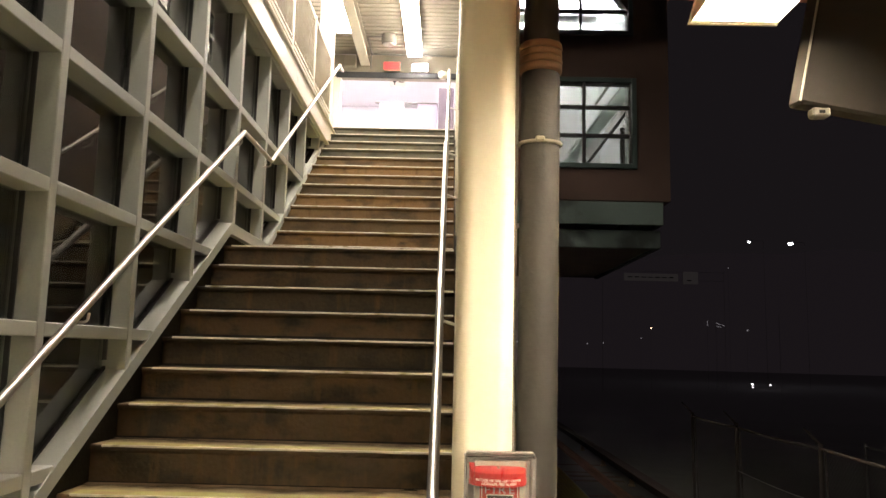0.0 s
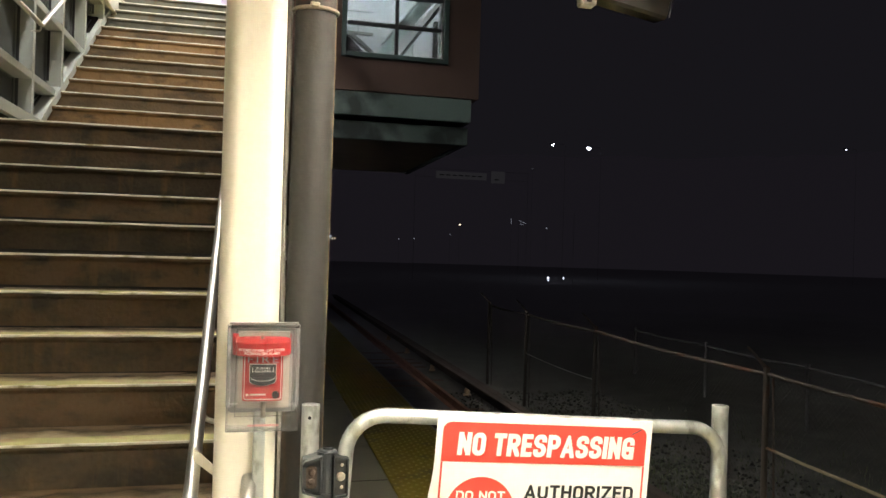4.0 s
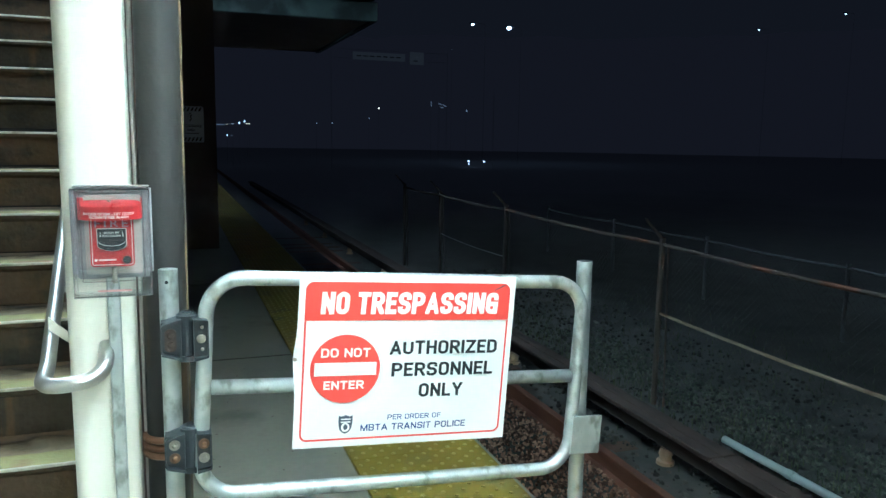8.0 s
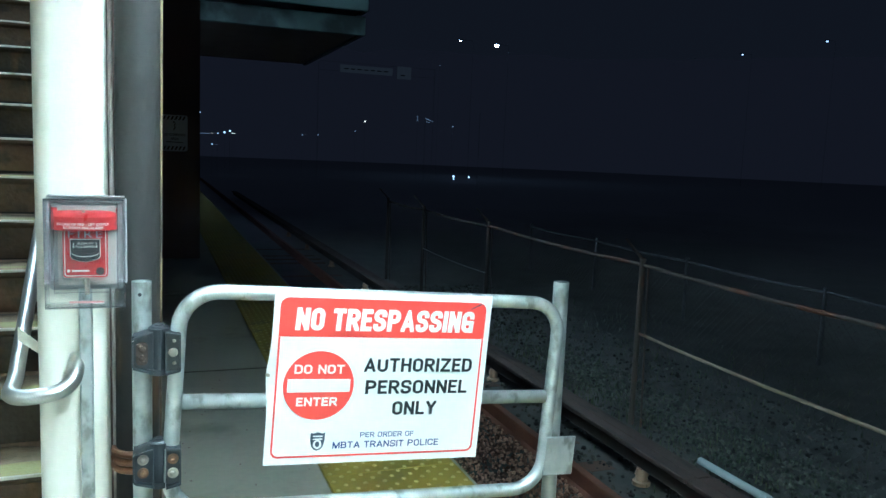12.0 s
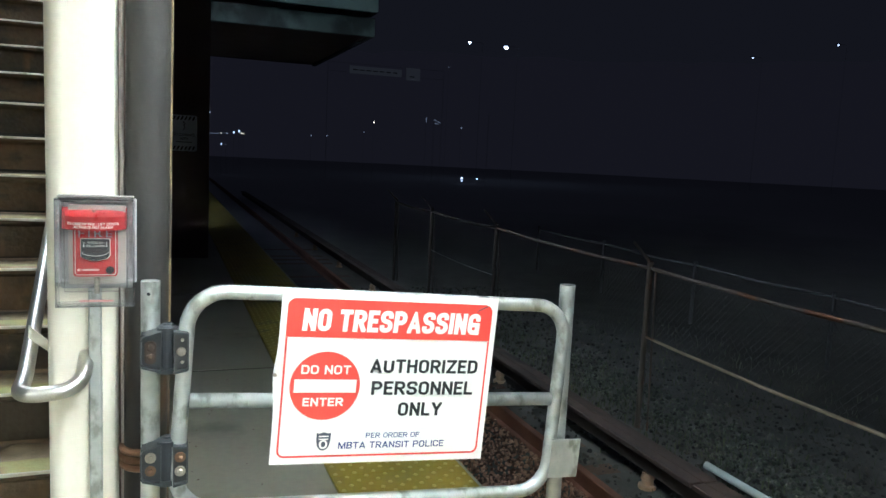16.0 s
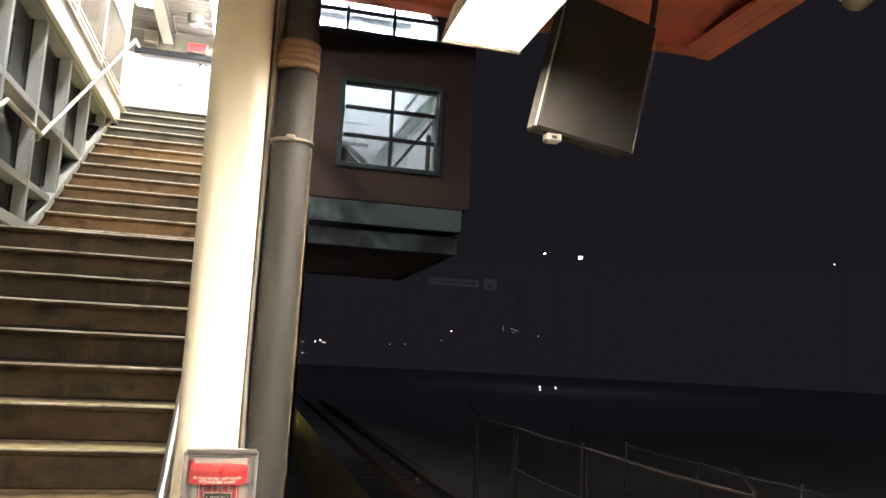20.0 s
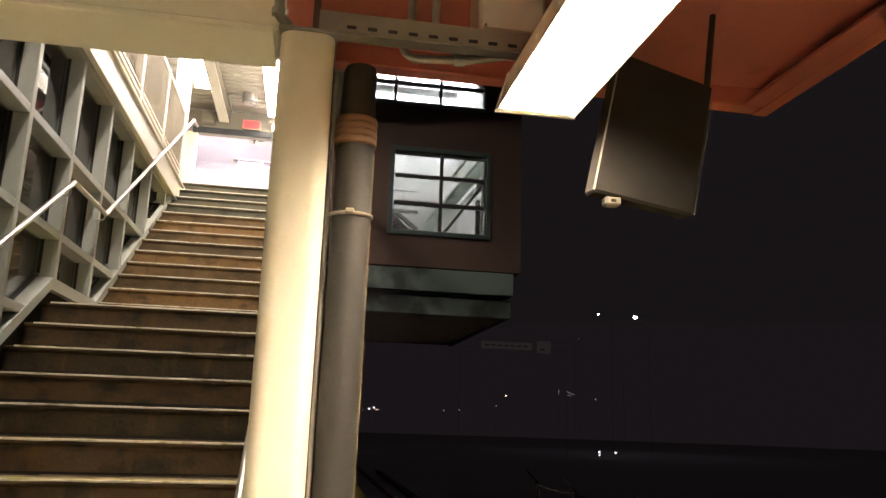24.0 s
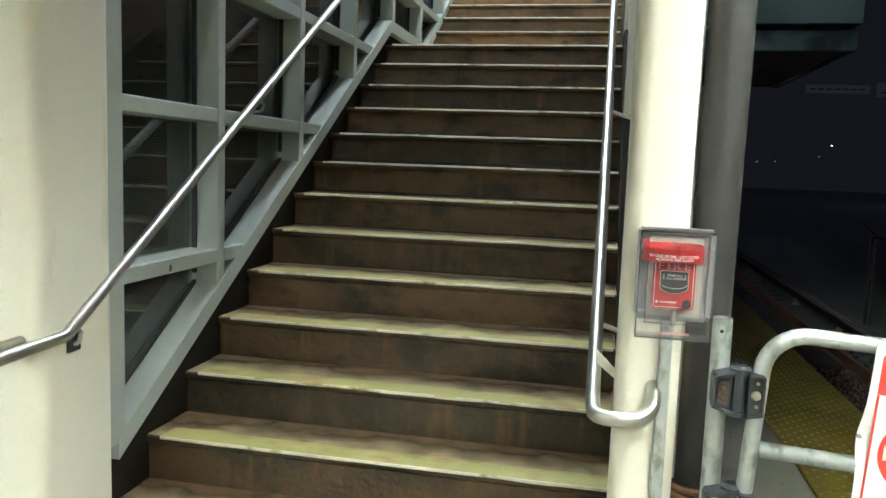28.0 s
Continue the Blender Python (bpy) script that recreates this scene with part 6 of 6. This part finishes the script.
def platform_light(x, y0, y1, n):
    """Trough fixture: glowing diffuser set up between louvers, hung from the canopy. The louvers are added to cut
    low-angle light.
    """
    fx = thing("platform_light", "long lit fluorescent fixture hung below the canopy", "ceiling light", group="platform lights", at=(x, (y0 + y1) / 2, 2.5))
    for s in (-1, 1):
        part("housing_side", prism([(x + s * 0.1225, 2.482), (x + s * 0.086, 2.6), (x + s * 0.082, 2.6), (x + s * 0.1185, 2.482)], "y", y0, y1), CREAM, fx)
    part("housing_top", box(x - 0.0845, x + 0.0845, y0, y1, 2.601, 2.606), CREAM, fx)
    for y in (y0 - 0.013, y1 + 0.001):
        part("end_cap", prism([(x - 0.1255, 2.48), (x + 0.1255, 2.48), (x + 0.0885, 2.607), (x - 0.0875, 2.607)], "y", y, y + 0.012), CREAM, fx)
    part("diffuser", box(x - 0.0975, x + 0.0975, y0 + 0.02, y1 - 0.007, 2.536, 2.545, 0.003), TUBE_LIGHT, fx, "glowing acrylic diffuser")
    # louvers lost in the glare, added so that less light travels far along the platform
    for i in range(n):
        y = y1 - 0.007 - 0.18 * i
        part("added_louver", box(x - 0.1135, x + 0.1135, y - 0.0015, y + 0.0015, 2.484, 2.535), ADDED_LOUVER, fx)
    for y in (y0 + 0.6, y1 - 0.36):
        part("hanger", tube([(x, y, 2.606), (x, y, 2.98)], 0.01, 8), GALV, fx)


platform_light(0.8695, -2.0, 1.662, 20)
# out of view behind the camera, added to brighten column fronts, frames and risers
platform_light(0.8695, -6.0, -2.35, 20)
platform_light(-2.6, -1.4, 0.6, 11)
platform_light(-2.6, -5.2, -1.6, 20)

sp = thing("monitor", "dark switched-off display monitor hung from the canopy", "monitor", at=(1.25, 1.78, 2.28))
b = bmesh.new()
lo = [b.verts.new(p) for p in ((1.058, 1.68, 2.262), (1.419, 1.76, 2.233), (1.405, 1.818, 2.233), (1.044, 1.738, 2.262))]
hi = [b.verts.new(p) for p in ((1.168, 1.708, 2.745), (1.529, 1.788, 2.7), (1.515, 1.846, 2.7), (1.154, 1.766, 2.745))]
b.faces.new(lo)
b.faces.new(hi)
for i in range(4):
    b.faces.new((lo[i], lo[(i + 1) % 4], hi[(i + 1) % 4], hi[i]))
bmesh.ops.bevel(b, geom=b.edges[:], offset=0.008, segments=1, affect="EDGES")
part("screen_case", b, SCREEN, sp)
part("trim_strip", tube([(1.056, 1.678, 2.266), (1.166, 1.706, 2.74)], 0.003, 6), GREYPLASTIC, sp, "pale metal edge trim")
part("trim_strip", tube([(1.421, 1.758, 2.238), (1.531, 1.786, 2.696)], 0.0016, 6), GREYPLASTIC, sp)
part("hanger", tube([(1.51, 1.805, 2.68), (1.552, 1.81, 2.98)], 0.011, 8), DARKPIPE, sp)
part("hanger", tube([(1.19, 1.745, 2.73), (1.24, 1.755, 2.98)], 0.011, 8), DARKPIPE, sp)
part("bracket", box(1.105, 1.155, 1.705, 1.745, 2.232, 2.26, 0.005), GREYPLASTIC, sp, "small white bracket")
part("bracket_slot", box(1.121, 1.137, 1.702, 1.704, 2.24, 2.249), INK, sp)

strut = thing("strut_channel", "slotted grey steel strut channel under the canopy", "channel", at=(0.7, 1.72, 2.72))
part("web", box(0.212, 1.02, 1.666, 1.7095, 2.735, 2.74), GREYPLASTIC, strut)
part("flange", box(0.212, 1.02, 1.66, 1.6655, 2.674, 2.739), GREYPLASTIC, strut)
part("flange", box(0.212, 1.02, 1.71, 1.7155, 2.674, 2.739), GREYPLASTIC, strut)
part("slotted_lip", box(0.212, 1.02, 1.6555, 1.6598, 2.674, 2.708), GREYPLASTIC, strut)
for i in range(12):
    part("slot", prism(rounded(0.292 + 0.0607 * i, 0.321 + 0.0607 * i, 2.685, 2.6955, 0.005), "y", 1.653, 1.6554), INK, strut)
part("hanger_rod", tube([(0.56, 1.69, 2.747), (0.56, 1.69, 2.98)], 0.012, 8), GREYPLASTIC, strut)
drop = thing("conduit", "grey conduit bending down from the canopy onto the column top", "conduit", at=(0.095, 1.65, 2.98))
part("run", tube(arc([(0.094, 1.65, 2.98), (0.096, 1.65, 2.7), (0.128, 1.645, 2.666)], 0.03), 0.015, 10), GREYPLASTIC, drop, smooth=True)
part("fitting", tube([(0.0945, 1.65, 2.72), (0.0955, 1.65, 2.7)], 0.02, 10), GREYPLASTIC, drop)
flex = thing("flexible_conduit", "grey flexible conduit looping under the strut channel", "conduit", at=(0.6, 1.7, 2.66))
part("hose", tube(arc([(0.5, 1.75, 2.98), (0.49, 1.75, 2.74), (0.465, 1.75, 2.69), (0.5, 1.75, 2.66), (0.68, 1.75, 2.675), (0.84, 1.74, 2.71), (0.88, 1.7, 2.76)], 0.05), 0.0135, 12), GREYPLASTIC, flex, smooth=True)
part("fitting", tube([(0.63, 1.75, 2.671), (0.665, 1.75, 2.674)], 0.019, 12), GREYPLASTIC, flex)
jb = thing("junction_box", "beige junction box under the canopy beside the lamp", "junction box", at=(0.8, 1.75, 2.8))
part("box_body", box(0.7, 0.92, 1.72, 1.86, 2.76, 2.98, 0.008), CREAM, jb)
part("box_lid", box(0.71, 0.91, 1.708, 1.719, 2.77, 2.97, 0.005), CREAM, jb)
part("lid_screw", tube([(0.72, 1.704, 2.78), (0.72, 1.708, 2.78)], 0.005, 8), BOLT, jb)
rl = thing("dome_camera", "cream dome camera with a ribbed neck under the canopy edge", "camera", at=(2.0, 1.42, 2.67))
part("body", tube([(2.0, 1.42, 2.725), (2.0, 1.42, 2.735), (2.0, 1.42, 2.8), (2.0, 1.42, 2.815)], [0.056, 0.066, 0.066, 0.058], 24), CREAM, rl, smooth=False)
for z in (2.82, 2.835, 2.85, 2.865):
    part("neck_ring", tube([(2.0, 1.42, z - 0.006), (2.0, 1.42, z), (2.0, 1.42, z + 0.006)], [0.05, 0.054, 0.05], 20), CREAM, rl)
part("dome", tube([(2.0, 1.42, 2.677), (2.0, 1.42, 2.682), (2.0, 1.42, 2.697), (2.0, 1.42, 2.7249)], [0.012, 0.026, 0.041, 0.049], 20), GREYPLASTIC, rl, "smoked plastic dome", smooth=True)
part("stem", tube([(2.0, 1.42, 2.87), (2.0, 1.42, 2.9)], 0.03, 10), CREAM, rl)

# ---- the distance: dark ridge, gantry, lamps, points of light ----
# glowing sheet that lifts the dark behind the horizon
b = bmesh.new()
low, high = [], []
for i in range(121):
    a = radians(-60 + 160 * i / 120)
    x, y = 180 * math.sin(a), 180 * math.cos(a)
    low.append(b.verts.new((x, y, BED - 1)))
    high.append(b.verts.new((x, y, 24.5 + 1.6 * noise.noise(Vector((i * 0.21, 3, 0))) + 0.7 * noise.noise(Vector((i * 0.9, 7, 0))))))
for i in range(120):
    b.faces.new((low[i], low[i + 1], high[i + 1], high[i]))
tagged(part("backdrop", b, RIDGE), "dark ridge far off, given a faint glow for night haze", "backdrop", kind="structure")

# the boards' support is unseen; this gantry is added to carry them
gantry = thing("sign_gantry", "slim gantry added to hold the sign boards far off", "gantry", at=(17, 61, BED))
for x in (12.6, 22.4):
    part("post", tube([(x, 61.05, BED), (x, 61.05, 8.5)], 0.012, 8), CONCRETE, gantry)
for z in (7.7, 8.4):
    part("chord", tube([(12.6, 61.05, z), (22.4, 61.05, z)], 0.01, 6), CONCRETE, gantry)
for sx0, sx1, sz0, sz1 in ((14.3, 18.65, 7.6, 8.2), (19.05, 20.25, 7.4, 8.4)):
    sb = thing("far_sign", "dim rectangular sign board on the gantry", "sign", at=(sx0, 60.8, sz0))
    part("board", box(sx0, sx1, 60.8, 60.9, sz0, sz1, 0.02), FAR_SIGN, sb, "board with a faint added glow")
    for x in range(int((sx1 - sx0 - 0.3) / 0.55)):
        part("text_bar", box(sx0 + 0.3 + 0.55 * x, sx0 + 0.66 + 0.55 * x, 60.76, 60.79, sz0 + 0.26, sz0 + 0.33), INK, sb)
    part("frame", box(sx0 + 0.02, sx1 - 0.02, 60.905, 61.03, sz0 + 0.02, sz1 - 0.02), CONCRETE, sb)


def street_lamp(x, y, z, material, r):
    s = thing("street_lamp", "tall street lamp shining far off", "street lamp", group="street lamps", at=(x, y, BED))
    part("pole", tube([(x + 1.5, y, BED), (x + 1.5, y, z - 0.3)], [0.012, 0.008], 8), POLE, s)
    part("arm", tube(arc([(x + 1.5, y, z - 0.3), (x + 1.5, y, z + 0.1), (x, y, z + 0.1)], 0.4), 0.012, 6), POLE, s)
    part("head", box(x - 0.35, x + 0.25, y - 0.15, y + 0.15, z + 0.02, z + 0.14, 0.03), BLACKBAR, s)
    part("lens", tube([(x, y - 0.02, z - r), (x, y - 0.02, z - r * 0.4), (x, y - 0.02, z)], [r * 0.5, r, r * 0.9], 12), material, s, "glowing lens")


street_lamp(32.08, 80.0, 13.94, FAR_WHITE, 0.12)
street_lamp(36.45, 80.0, 13.85, FAR_WHITE, 0.24)
street_lamp(84.9, 80.0, 18.6, FAR_DIM, 0.14)
street_lamp(70.95, 80.0, 15.7, FAR_DIM, 0.13)


def far_light(x, z, material, r):
    """A lamp on a thin pole, far down the line."""
    y = 70.0
    s = thing("distant_light", "small distant point of light in the dark", "light", group="distant lights", at=(x, y, z - r))
    b = bmesh.new()
    bmesh.ops.create_icosphere(b, subdivisions=1, radius=r, matrix=Matrix.Translation((x, y, z)))
    part("bulb", b, material, s)
    part("shade", tube([(x, y, z + r * 0.9), (x, y, z + r * 1.3)], [r * 1.2, r * 0.3], 8), BLACKBAR, s)
    part("pole", tube([(x, y + r * 2, BED), (x, y + r * 2, z)], 0.004, 6), BLACKBAR, s)


# the three lowest stand for car headlights, built as pole lamps
for x, z, m, r in ((6.17, 2.54, FAR_DIM, 0.085), (6.62, 2.67, FAR_DIM, 0.09), (6.83, 2.48, FAR_WARM, 0.06), (7.02, 2.49, FAR_WARM, 0.055), (5.1, 2.42, FAR_WARM, 0.04), (5.6, 2.42, FAR_DIM, 0.035), (13.02, 2.63, FAR_FAINT, 0.07), (14.47, 2.71, FAR_FAINT, 0.07),
                   (17.95, 3.22, FAR_FAINT, 0.06), (18.88, 4.17, FAR_WARM, 0.085), (4.09, 4.17, FAR_DIM, 0.08), (5.12, 1.46, FAR_DIM, 0.055), (5.49, 1.45, FAR_FAINT, 0.04), (27.7, 4.15, FAR_FAINT, 0.09), (26.1, 9.86, FAR_FAINT, 0.04), (28.0, -0.72, FAR_DIM, 0.12), (28.02, -0.98, FAR_DIM, 0.08), (29.63, -0.75, FAR_DIM, 0.1)):
    far_light(x, z, m, r)


def lit_strip(x0, z0, x1, z1):
    """A short lit tube far off, with its holder."""
    s = thing("distant_tube_light", "short distant lit strip in the dark", "light", group="distant lights", at=(x0, 70, z0))
    part("tube", tube([(x0, 70, z0), (x1, 70, z1)], 0.022, 6), FAR_FAINT, s)
    part("holder", tube([(x0, 70.08, BED), (x0, 70.08, z0), (x1, 70.08, z1)], 0.005, 6), BLACKBAR, s)


lit_strip(24.05, 4.45, 24.03, 4.95)
lit_strip(24.8, 4.78, 25.6, 4.5)
lit_strip(24.9, 4.45, 25.3, 4.38)
lit_strip(4.1, 2.37, 4.9, 2.37)
mast = thing("signal_mast", "thin steel mast beside the far tracks", "mast", at=(24.6, 58, BED))
part("pole", tube([(25.4, 58, BED), (25.4, 58, 4.8)], 0.015, 8), CONCRETE, mast)
part("cap", tube([(25.4, 58, 4.8), (25.4, 58, 4.9)], [0.04, 0.02], 8), CONCRETE, mast)
